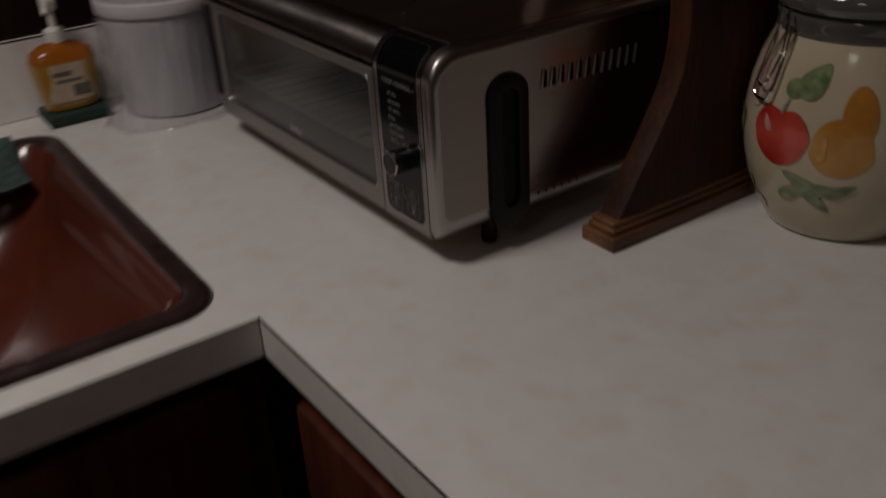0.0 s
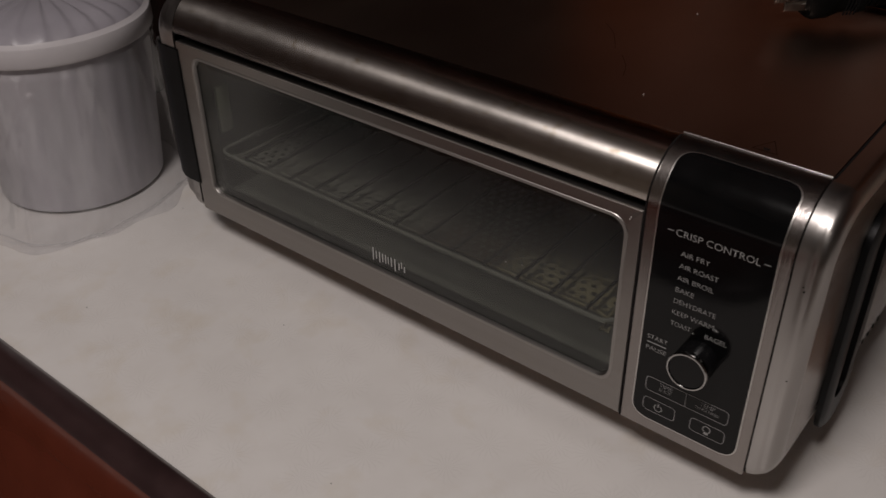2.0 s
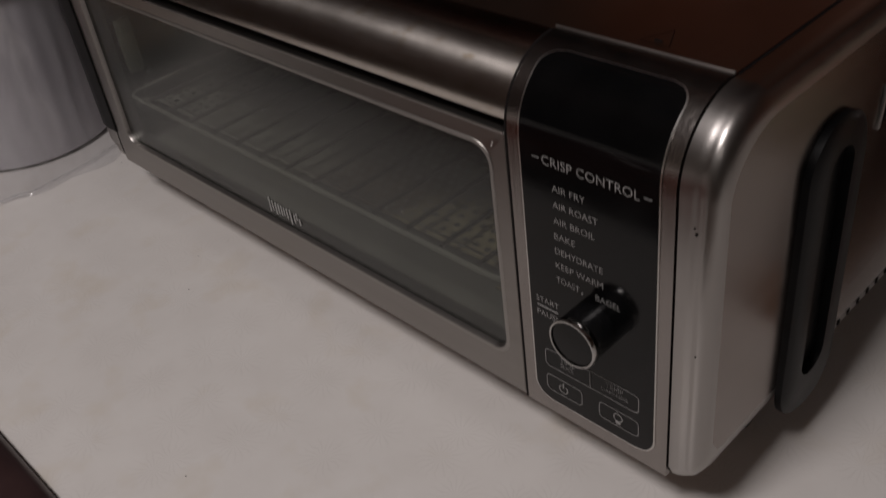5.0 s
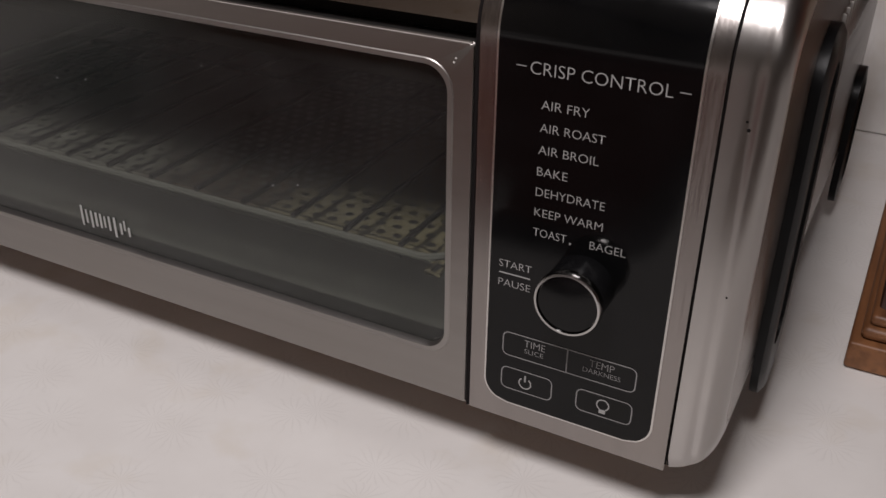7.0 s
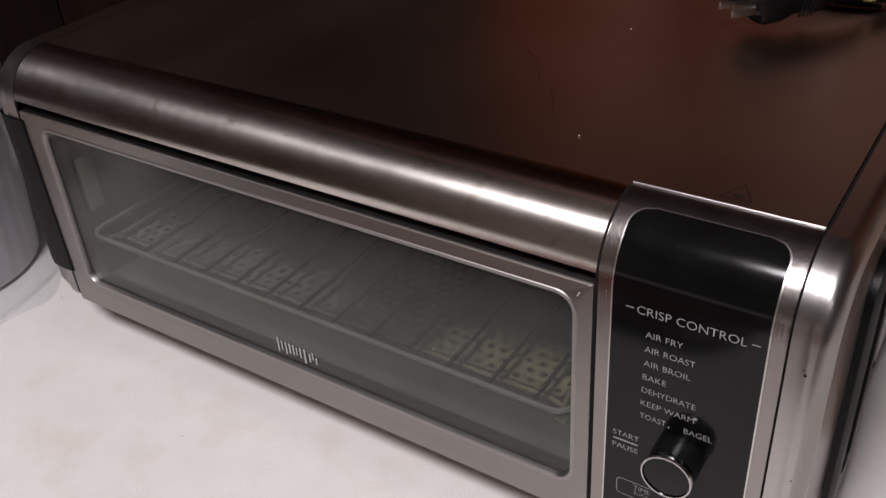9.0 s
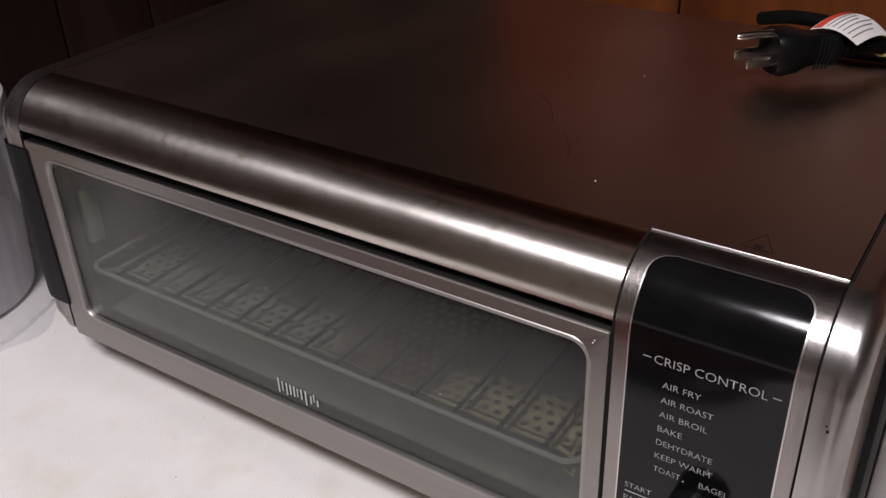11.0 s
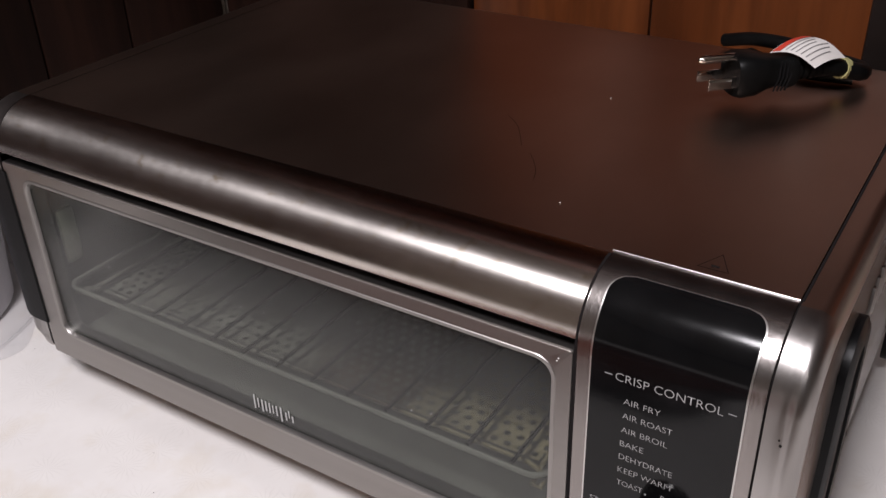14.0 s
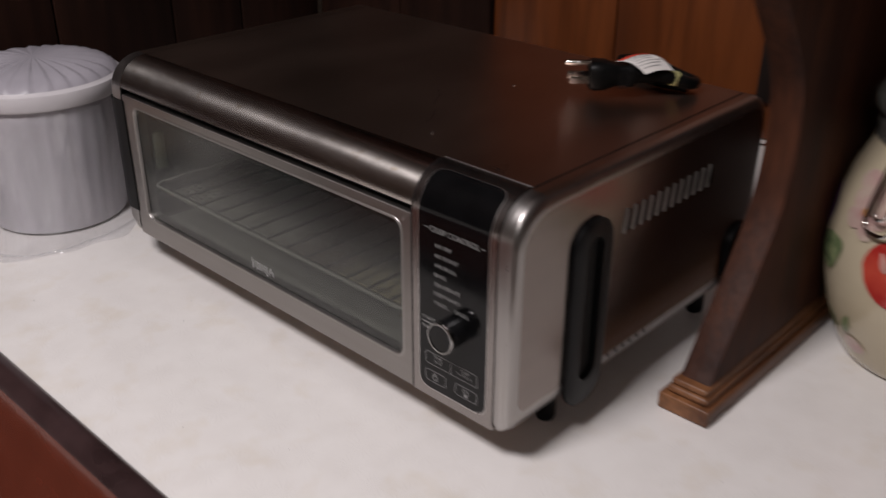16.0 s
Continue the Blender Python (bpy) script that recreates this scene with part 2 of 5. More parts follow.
M_RING = mat("smoky_chrome", (0.50, 0.49, 0.48), 0.13, 1.0)
M_CAVITY = mat("oven_cavity", (0.088, 0.086, 0.078), 0.42, 0.2, 0.35, 30, 0.1, 90, (1, 1, 1), 0.1)
M_CRUMB = mat("crumb_tray_steel", (0.25, 0.242, 0.224), 0.42, 0.2, 0.18, 26, 0.1, 90, (1, 1, 1), 0.1)
M_HINGE = mat("pale_hinge_metal", (0.42, 0.41, 0.34), 0.5, 0.1, 0.2, 40)


def basket_metal(name):
    """Perforated basket: grey metal, a dark brown patch near the middle, lighter and yellower towards one end."""
    m = mat(name, (0.20, 0.19, 0.165), 0.45, 0.1, 0, 60, 0.15, 200, (1, 1, 1), 0.12, (0.34, 0.325, 0.29))
    nt = m.node_tree
    p = nt.nodes["Principled BSDF"]
    base = p.inputs["Base Color"].links[0].from_socket
    co, sep, no, ad, mr, ramp, mx = (nt.nodes.new("ShaderNode" + k) for k in ("TexCoord", "SeparateXYZ", "TexNoise", "Math", "MapRange", "ValToRGB", "Mix"))
    no.inputs["Scale"].default_value, no.inputs["Detail"].default_value = 34, 4
    nt.links.new(co.outputs["Object"], sep.inputs[0]), nt.links.new(co.outputs["Object"], no.inputs["Vector"])
    ad.operation = "MULTIPLY_ADD"
    ad.inputs[1].default_value = 0.07
    nt.links.new(no.outputs["Fac"], ad.inputs[0]), nt.links.new(sep.outputs[0], ad.inputs[2])
    mr.inputs["From Min"].default_value, mr.inputs["From Max"].default_value = -0.415, -0.055
    nt.links.new(ad.outputs[0], mr.inputs["Value"])
    ramp.color_ramp.elements[0].position, ramp.color_ramp.elements[0].color = 0.46, (1.0, 1.0, 1.0, 1)
    ramp.color_ramp.elements[1].position, ramp.color_ramp.elements[1].color = 0.56, (0.34, 0.26, 0.22, 1)
    for pos, col in ((0.70, (0.36, 0.28, 0.23)), (0.79, (0.95, 0.86, 0.66)), (0.95, (1.25, 1.10, 0.76))):
        ramp.color_ramp.elements.new(pos).color = (*col, 1)
    nt.links.new(mr.outputs[0], ramp.inputs[0])
    mx.data_type, mx.blend_type, mx.inputs[0].default_value = "RGBA", "MULTIPLY", 1.0
    nt.links.new(base, mx.inputs[6]), nt.links.new(ramp.outputs[0], mx.inputs[7])
    nt.links.new(mx.outputs[2], p.inputs["Base Color"])
    return m


M_TRAY = basket_metal("patchy_basket_metal")
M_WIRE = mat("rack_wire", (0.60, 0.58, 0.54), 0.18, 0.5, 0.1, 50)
# Same rack wire, painted near black for the gloom inside the cavity.
M_WIRE_DARK = mat("shaded_cross_wire", (0.055, 0.052, 0.05), 0.35, 0.8, 0.2, 50)
M_GLASS = clear("oven_glass", (0.50, 0.52, 0.49), 0.20, 0.012, 0.030, 0.35, (1, 1, 1), 30)
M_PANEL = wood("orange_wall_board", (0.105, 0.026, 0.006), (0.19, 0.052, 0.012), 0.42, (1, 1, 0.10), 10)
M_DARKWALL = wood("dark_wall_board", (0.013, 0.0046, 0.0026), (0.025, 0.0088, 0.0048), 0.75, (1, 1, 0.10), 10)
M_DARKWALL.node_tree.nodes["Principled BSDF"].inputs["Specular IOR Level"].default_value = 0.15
M_CABINET = wood("red_brown_cabinet", (0.055, 0.014, 0.008), (0.10, 0.026, 0.013), 0.4, (1, 1, 0.10), 10)
# Board and plinth are one oak; the board's colour is darkened for shade.
M_BRACKET = wood("shaded_bracket_oak", (0.026, 0.0075, 0.0036), (0.070, 0.022, 0.0090), 0.60, (1, 1, 0.12), 30, 0.7)
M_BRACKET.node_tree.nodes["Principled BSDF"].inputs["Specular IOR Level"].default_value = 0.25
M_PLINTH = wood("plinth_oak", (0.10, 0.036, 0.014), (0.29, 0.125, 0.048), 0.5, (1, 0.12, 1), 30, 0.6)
M_PLASTER = mat("cream_plaster", (0.30, 0.255, 0.21), 0.8, 0, 0.06, 4, 0.1, 90)
M_CEIL = mat("white_ceiling", (0.7, 0.68, 0.64), 0.85, 0, 0.04, 5, 0.15, 120)
M_FLOOR = mat("brown_vinyl_floor", (0.16, 0.10, 0.065), 0.45, 0, 0.25, 6, 0.1, 80)
M_SINK = mat("terracotta_enamel", (0.098, 0.022, 0.012), 0.2, 0, 0.08, 30, 0.03, 60, (1, 1, 1), 0.04, None, 0.4)
M_RIM = mat("dark_sink_rim", (0.046, 0.025, 0.025), 0.3, 0.3, 0.25, 30, 0.05, 200, (1, 1, 1), 0.1)
M_PAIL = mat("milky_plastic", (0.49, 0.472, 0.502), 0.42, 0, 0.11, 38, 0.1, 120, (1, 1, 0.05))
M_PAIL.node_tree.nodes["Principled BSDF"].inputs["Subsurface Weight"].default_value = 0.35
M_PAIL.node_tree.nodes["Principled BSDF"].inputs["Subsurface Radius"].default_value = (0.02, 0.02, 0.02)
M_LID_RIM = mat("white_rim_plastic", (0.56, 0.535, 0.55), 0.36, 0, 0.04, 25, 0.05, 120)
# White like the rim; the grey-lilac tone puts the lid's shade into its colour.
M_LID = mat("shaded_lid_plastic", (0.33, 0.312, 0.345), 0.36, 0, 0.06, 25, 0.05, 120)
M_BAG = clear("clear_bag", (0.97, 0.97, 0.98), 0.07, 0.11, 0.08, 0.8, (1, 1, 0.15), 42)
M_SOAP = mat("amber_soap", (0.30, 0.145, 0.018), 0.12, 0, 0, 9, 0, 100, (1, 1, 1), 0, (0.40, 0.225, 0.035), 0.6)
M_SOAP_TOP = mat("orange_soap", (0.34, 0.10, 0.012), 0.12, 0, 0.15, 9)
M_WHITE = mat("white_plastic", (0.74, 0.72, 0.68), 0.35, 0, 0.03, 30)
M_LABEL = mat("beige_label", (0.36, 0.27, 0.18), 0.45, 0, 0, 60, 0, 100, (1, 1, 1), 0, (0.48, 0.38, 0.27))
M_LABEL_DARK = mat("label_dark_print", (0.10, 0.085, 0.07), 0.5, 0, 0.4, 60)
M_SPONGE = mat("dark_green_sponge", (0.012, 0.032, 0.022), 0.9, 0, 0.5, 200, 0.8, 500)
M_TEAL = mat("teal_cloth", (0.045, 0.075, 0.068), 0.95, 0, 0.4, 120, 0.8, 400)
M_CERAMIC = mat("cream_ceramic", (0.42, 0.355, 0.245), 0.16, 0, 0, 12, 0.05, 60, (1, 1, 1), 0.04, (0.51, 0.44, 0.315), 0.5)
M_APPLE = mat("apple_red_paint", (0.33, 0.012, 0.014), 0.2, 0, 0, 26, 0, 100, (1, 1, 1), 0, (0.52, 0.075, 0.045), 0.4)
M_PEAR = mat("pear_ochre_paint", (0.36, 0.125, 0.018), 0.2, 0, 0, 26, 0, 100, (1, 1, 1), 0, (0.50, 0.27, 0.06), 0.4)
M_STROKE = mat("pale_pink_stroke", (0.50, 0.26, 0.22), 0.2, 0, 0.2, 60, 0, 100, (1, 1, 1), 0, None, 0.4)
M_PEAR_LIGHT = mat("pear_light_stroke", (0.48, 0.26, 0.055), 0.2, 0, 0.25, 60, 0, 100, (1, 1, 1), 0, None, 0.4)
M_LEAF = mat("leaf_green_paint", (0.065, 0.115, 0.05), 0.2, 0, 0, 90, 0, 100, (1, 1, 1), 0, (0.24, 0.28, 0.14), 0.4)
M_PINK = mat("pink_flower_paint", (0.44, 0.27, 0.255), 0.2, 0, 0, 70, 0, 100, (1, 1, 1), 0, (0.50, 0.40, 0.33), 0.4)
M_PLUM = mat("plum_paint", (0.10, 0.05, 0.13), 0.2, 0, 0.3, 40, 0, 100, (1, 1, 1), 0, None, 0.4)
M_JARLID = mat("smoky_lid_glass", (0.075, 0.075, 0.066), 0.08, 0, 0.2, 20, 0, 100, (1, 1, 1), 0, None, 0.7)
M_PLATE = mat("brown_outlet_plate", (0.014, 0.010, 0.009), 0.35, 0, 0.2, 40)
M_SOCKET = mat("brown_outlet_face", (0.020, 0.016, 0.015), 0.4, 0, 0.1, 40)
M_CORD = mat("black_rubber", (0.004, 0.004, 0.004), 0.42, 0, 0.3, 90, 0.1, 400, (1, 1, 1), 0, None, 0, 0.14)
M_TAG = mat("white_tag_paper", (0.70, 0.67, 0.64), 0.6, 0, 0.04, 60)
M_RED = mat("tag_red_print", (0.50, 0.045, 0.025), 0.6)
M_INK = mat("tag_grey_print", (0.20, 0.19, 0.19), 0.6)
M_TIP = mat("pale_yellow_tip", (0.38, 0.36, 0.16), 0.5)
M_LAMP = mat("frosted_lamp_glass", (0.8, 0.78, 0.72), 0.4)


# ---- helpers ----
def part(name, bm, material, parent=None, label="", smooth=True):
    """Links a bmesh as one mesh object under a thing or a part."""
    bmesh.ops.recalc_face_normals(bm, faces=bm.faces)
    me = bpy.data.meshes.new(name)
    bm.to_mesh(me)
    bm.free()
    me.materials.append(material)
    ob = new(name, me)
    if smooth:
        me.polygons.foreach_set("use_smooth", [True] * len(me.polygons))
        me.set_sharp_from_angle(angle=radians(38))
    if parent is not None:
        ob.parent = parent
    if label:
        ob["label"] = label
    return ob


def thing(name, label, category, base=(0, 0, 0), group="", kind=""):
    """An Empty that carries the parts of one thing; parts are modelled in world metres."""
    ob = new(name)
    ob.empty_display_size = 0.05
    return tagged(ob, label, category, group, kind)


def box(bm, x0, x1, y0, y1, z0, z1, bevel=0.0, seg=2):
    made = bmesh.ops.create_cube(bm, size=1.0)["verts"]
    bmesh.ops.transform(bm, verts=made, matrix=Matrix.LocRotScale(((x0 + x1) / 2, (y0 + y1) / 2, (z0 + z1) / 2), None, (x1 - x0, y1 - y0, z1 - z0)))
    if bevel:
        edges = list({e for v in made for e in v.link_edges})
        bmesh.ops.bevel(bm, geom=edges, offset=bevel, segments=seg, profile=0.5, affect="EDGES")
    return bm


def boxed(*dims, bevel=0.0, seg=2):
    return box(bmesh.new(), *dims, bevel=bevel, seg=seg)


def skin(loops, close=True, cap0=False, cap1=False, bm=None):
    """Joins rings of points, one to the next, into a surface."""
    bm = bm or bmesh.new()
    rings = [[bm.verts.new(p) for p in loop] for loop in loops]
    n = len(rings[0])
    for a, b in zip(rings, rings[1:]):
        for i in range(n if close else n - 1):
            j = (i + 1) % n
            bm.faces.new((a[i], a[j], b[j], b[i]))
    if cap0:
        bm.faces.new(rings[0][::-1])
    if cap1:
        bm.faces.new(rings[-1])
    return bm


def lathe(profile, center, n=48, cap0=False, cap1=False, wobble=None):
    """Turns (radius, z) pairs round an upright axis."""
    cx, cy = center
    loops = []
    for r, z in profile:
        loop = []
        for i in range(n):
            a = 2 * math.pi * i / n
            rr = r if wobble is None else wobble(a, r, z)
            loop.append((cx + rr * math.cos(a), cy + rr * math.sin(a), z))
        loops.append(loop)
    return skin(loops, True, cap0, cap1)


def rounded(u0, u1, v0, v1, r, seg=6):
    """Outline of a rectangle with round corners."""
    pts = []
    for cu, cv, a0 in ((u1 - r, v0 + r, -90), (u1 - r, v1 - r, 0), (u0 + r, v1 - r, 90), (u0 + r, v0 + r, 180)):
        for i in range(seg + 1):
            a = radians(a0 + 90 * i / seg)
            pts.append((cu + r * math.cos(a), cv + r * math.sin(a)))
    return pts


def tube(points, r, n=10, bm=None, ends=True):
    """A round bar along a line of points."""
    pts = [Vector(p) for p in points]
    loops, side = [], None
    for i, p in enumerate(pts):
        d = (pts[min(i + 1, len(pts) - 1)] - pts[max(i - 1, 0)]).normalized()
        if side is None:
            side = d.cross(Vector((0, 0, 1)) if abs(d.z) < 0.9 else Vector((1, 0, 0))).normalized()
        side = (side - d * side.dot(d)).normalized()
        up = d.cross(side)
        rr = r[i] if isinstance(r, (list, tuple)) else r
        loops.append([p + rr * (math.cos(2 * math.pi * k / n) * side + math.sin(2 * math.pi * k / n) * up) for k in range(n)])
    return skin(loops, True, ends, ends, bm)


def smoothed(points, steps=6):
    """Catmull-Rom line through a few points."""
    p = [Vector(q) for q in points]
    p = [2 * p[0] - p[1]] + p + [2 * p[-1] - p[-2]]
    out = []
    for i in range(1, len(p) - 2):
        for k in range(steps):
            t = k / steps
            out.append(0.5 * (2 * p[i] + (p[i + 1] - p[i - 1]) * t + (2 * p[i - 1] - 5 * p[i] + 4 * p[i + 1] - p[i + 2]) * t * t + (3 * p[i] - p[i - 1] - 3 * p[i + 1] + p[i + 2]) * t ** 3))
    return out + [p[-2]]


# ---- the room ----
TOP = 0.91          # counter top
WALL_Y, WALL_X = 0.488, -0.757
FX, FY = -0.027, -0.1690    # front edges of the two counter runs


def setting(name, bm, material, label, category, smooth=False):
    return tagged(part(name, bm, material, None, "", smooth), label, category, "", "structure")


setting("floor", boxed(-0.9, 3.2, -3.2, 0.6, -0.05, 0.0), M_FLOOR, "brown vinyl kitchen floor", "floor")
setting("ceiling", boxed(-0.9, 3.2, -3.2, 0.6, 2.4, 2.45), M_CEIL, "white plaster kitchen ceiling", "ceiling")
setting("wall_north", boxed(-0.87, 3.2, WALL_Y, 0.6, 0.0, 2.4), M_PLASTER, "cream plaster wall behind the wood boards", "wall")
setting("wall_west", boxed(-0.9, WALL_X, -3.2, WALL_Y - 0.004, 0.0, 2.4), M_PLASTER, "cream plaster wall behind the sink", "wall")
setting("wall_east", boxed(3.2, 3.3, -3.2, 0.6, 0.0, 2.4), M_PLASTER, "cream plaster kitchen wall", "wall")
setting("wall_south", boxed(-0.9, 3.3, -3.3, -3.2, 0.0, 2.4), M_PLASTER, "cream plaster kitchen wall", "wall")

north_panel = tagged(new("panelling_north"), "vertical wood boards on the wall behind the counter", "wood panelling", "", "structure")
west_panel = tagged(new("panelling_west"), "dark vertical wood boards on the wall beside the sink", "wood panelling", "", "structure")
for i, (x0, x1) in enumerate([(-0.414, -0.235), (-0.235, -0.02), (-0.02, 0.14), (0.14, 0.32), (0.32, 0.52), (0.52, 0.70), (0.70, 0.95), (0.95, 1.3), (1.3, 1.7), (1.7, 2.2)]):
    part("board", boxed(x0 + 0.0008, x1 - 0.0008, WALL_Y - 0.012, WALL_Y - 0.001, 1.024, 1.62, bevel=0.0015), M_PANEL, north_panel)
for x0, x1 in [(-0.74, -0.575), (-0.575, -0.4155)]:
    part("board", boxed(x0 + 0.0008, x1 - 0.0008, WALL_Y - 0.018, WALL_Y - 0.001, TOP + 0.001, 1.62, bevel=0.002), M_DARKWALL, north_panel, "board darker than the orange ones")
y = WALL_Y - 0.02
# unseen upper length added to keep pale plaster out of the oven top's reflection
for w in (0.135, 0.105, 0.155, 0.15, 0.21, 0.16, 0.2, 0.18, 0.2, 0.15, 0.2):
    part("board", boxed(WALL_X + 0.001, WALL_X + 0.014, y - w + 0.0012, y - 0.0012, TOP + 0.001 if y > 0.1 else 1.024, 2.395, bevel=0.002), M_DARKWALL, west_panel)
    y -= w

# countertop with the hole for the sink, cut as one slab
SX0, SX1, SY0, SY1 = -0.640, -0.062, -0.99, -0.182
hole = (SX0 + 0.018, SX1 - 0.018, SY0 + 0.018, SY1 - 0.018)
xs, ys = [WALL_X + 0.001, hole[0], hole[1], FX, 2.4], [-1.9, hole[2], hole[3], FY, WALL_Y - 0.001]
bm = bmesh.new()
grid = {(i, j): bm.verts.new((x, y, TOP)) for i, x in enumerate(xs) for j, y in enumerate(ys)}
for i in range(4):
    for j in range(4):
        if (i, j) == (1, 1) or (i == 3 and j < 3):
            continue
        bm.faces.new((grid[i, j], grid[i + 1, j], grid[i + 1, j + 1], grid[i, j + 1]))
ext = bmesh.ops.extrude_face_region(bm, geom=bm.faces[:])
bmesh.ops.translate(bm, verts=[v for v in ext["geom"] if isinstance(v, bmesh.types.BMVert)], vec=(0, 0, -0.040))
bmesh.ops.delete(bm, geom=[v for v in bm.verts if not v.link_faces], context="VERTS")
counter = tagged(part("countertop", bm, M_COUNTER, None, "", False), "white speckled laminate L-shaped kitchen countertop", "countertop", "", "structure")
part("edge_seam", boxed(FX - 0.0002, 2.39, FY - 0.0006, FY + 0.0008, TOP - 0.0012, TOP + 0.0004), M_SEAM, counter, "dark glue line along the edge", False)
part("edge_seam", boxed(FX - 0.0006, FX + 0.0006, FY - 0.0006, FY + 0.0004, TOP - 0.040, TOP + 0.0003), M_SEAM, counter, "dark glue line in the corner", False)
north_splash = setting("backsplash_north", boxed(-0.412, 2.4, WALL_Y - 0.021, WALL_Y - 0.002, TOP + 0.0005, 1.022, bevel=0.0015), M_COUNTER, "white laminate backsplash strip along the wall", "backsplash")
west_splash = setting("backsplash_west", boxed(WALL_X + 0.002, WALL_X + 0.021, -1.9, 0.070, TOP + 0.0005, 1.022, bevel=0.0015), M_COUNTER, "white laminate backsplash strip behind the sink", "backsplash")
part("edge_line", boxed(-0.411, 2.39, WALL_Y - 0.0216, WALL_Y - 0.0204, 1.0205, 1.0222), M_SEAM, north_splash, "dark glue line", False)
part("edge_line", boxed(WALL_X + 0.0204, WALL_X + 0.0216, -1.89, 0.069, 1.0205, 1.0222), M_SEAM, west_splash, "dark glue line", False)


def base_cabinet(x0, x1, y0, y1, face):
    """Base cabinet unit with toe kick, framed door and drawer front; face is 'x' or 'y'."""
    cab = thing("base_cabinet", "dark red-brown wooden base cabinet under the countertop", "cabinet", group="base cabinets")
    if face == "x":
        part("body", boxed(x0, x1 - 0.021, y0, y1, 0.10, 0.72), M_CABINET, cab, "", False)
        part("face_frame", boxed(x1 - 0.020, x1, y0, y1, 0.10, TOP - 0.041), M_CABINET, cab, "", False)
    else:
        part("body", boxed(x0, x1, y0, y1, 0.10, TOP - 0.041), M_CABINET, cab, "", False)
    part("toe_kick", boxed(x0 + 0.04, x1 - 0.05, y0 + 0.05, y1 - 0.04, 0.001, 0.099), M_CABINET, cab, "", False)
    for name, z0, z1 in (("door", 0.13, 0.66), ("drawer_front", 0.69, 0.835)):
        if face == "y":
            p = part(name, boxed(x0 + 0.03, x1 - 0.03, y0 - 0.020, y0 - 0.001, z0, z1, bevel=0.005), M_CABINET, cab)
            part("knob", lathe([(0.001, 0.0), (0.012, 0.004), (0.014, 0.012), (0.008, 0.018), (0.006, 0.03)], ((x0 + x1) / 2, 0), 16, True, True), M_BLACK, p).matrix_basis = pose(0, y0 - 0.05, (z0 + z1) / 2, -90, 0, 0)
        else:
            p = part(name, boxed(x1 + 0.001, x1 + 0.020, y0 + 0.03, y1 - 0.03, z0, z1, bevel=0.005), M_CABINET, cab)
            part("knob", lathe([(0.001, 0.0), (0.012, 0.004), (0.014, 0.012), (0.008, 0.018), (0.006, 0.03)], (0, (y0 + y1) / 2), 16, True, True), M_BLACK, p).matrix_basis = pose(x1 + 0.05, 0, (z0 + z1) / 2, 0, -90, 0)
    return cab


for a, b in ((0.001, 0.5), (0.502, 1.0), (1.002, 1.6), (1.602, 2.39)):
    base_cabinet(a - 0.02, b - 0.02, FY + 0.024, WALL_Y - 0.005, "y")
for a, b in ((-0.66, -0.16), (-1.2, -0.662), (-1.88, -1.202)):
    base_cabinet(WALL_X + 0.004, FX - 0.044, a, b, "x")

# wall cabinets above the oven
for a, b in ((-0.74, -0.25), (-0.248, 0.30), (0.302, 0.85), (0.852, 1.5)):
    cab = thing("wall_cabinet", "dark red-brown wooden wall cabinet above the counter", "cabinet", group="wall cabinets")
    part("body", boxed(a, b, 0.15, WALL_Y - 0.02, 1.625, 2.25), M_CABINET, cab, "", False)
    part("door", boxed(a + 0.02, b - 0.02, 0.129, 0.149, 1.64, 2.23, bevel=0.005), M_CABINET, cab)

# ceiling lamps that light the counter
for (lx, ly, r) in ((LAMP[0], LAMP[1], 0.22), (1.1, -1.6, 0.22)):
    lamp = thing("ceiling_lamp", "round frosted glass ceiling lamp with a white rim", "lamp", group="ceiling lamps")
    part("base_ring", lathe([(r + 0.01, 2.399), (r + 0.015, 2.385), (r + 0.004, 2.37), (r - 0.004, 2.385), (r - 0.004, 2.399)], (lx, ly), 40), M_WHITE, lamp)
    part("back_plate", lathe([(r - 0.006, 2.392), (0.002, 2.392)], (lx, ly), 40, False, True), M_LAMP, lamp)


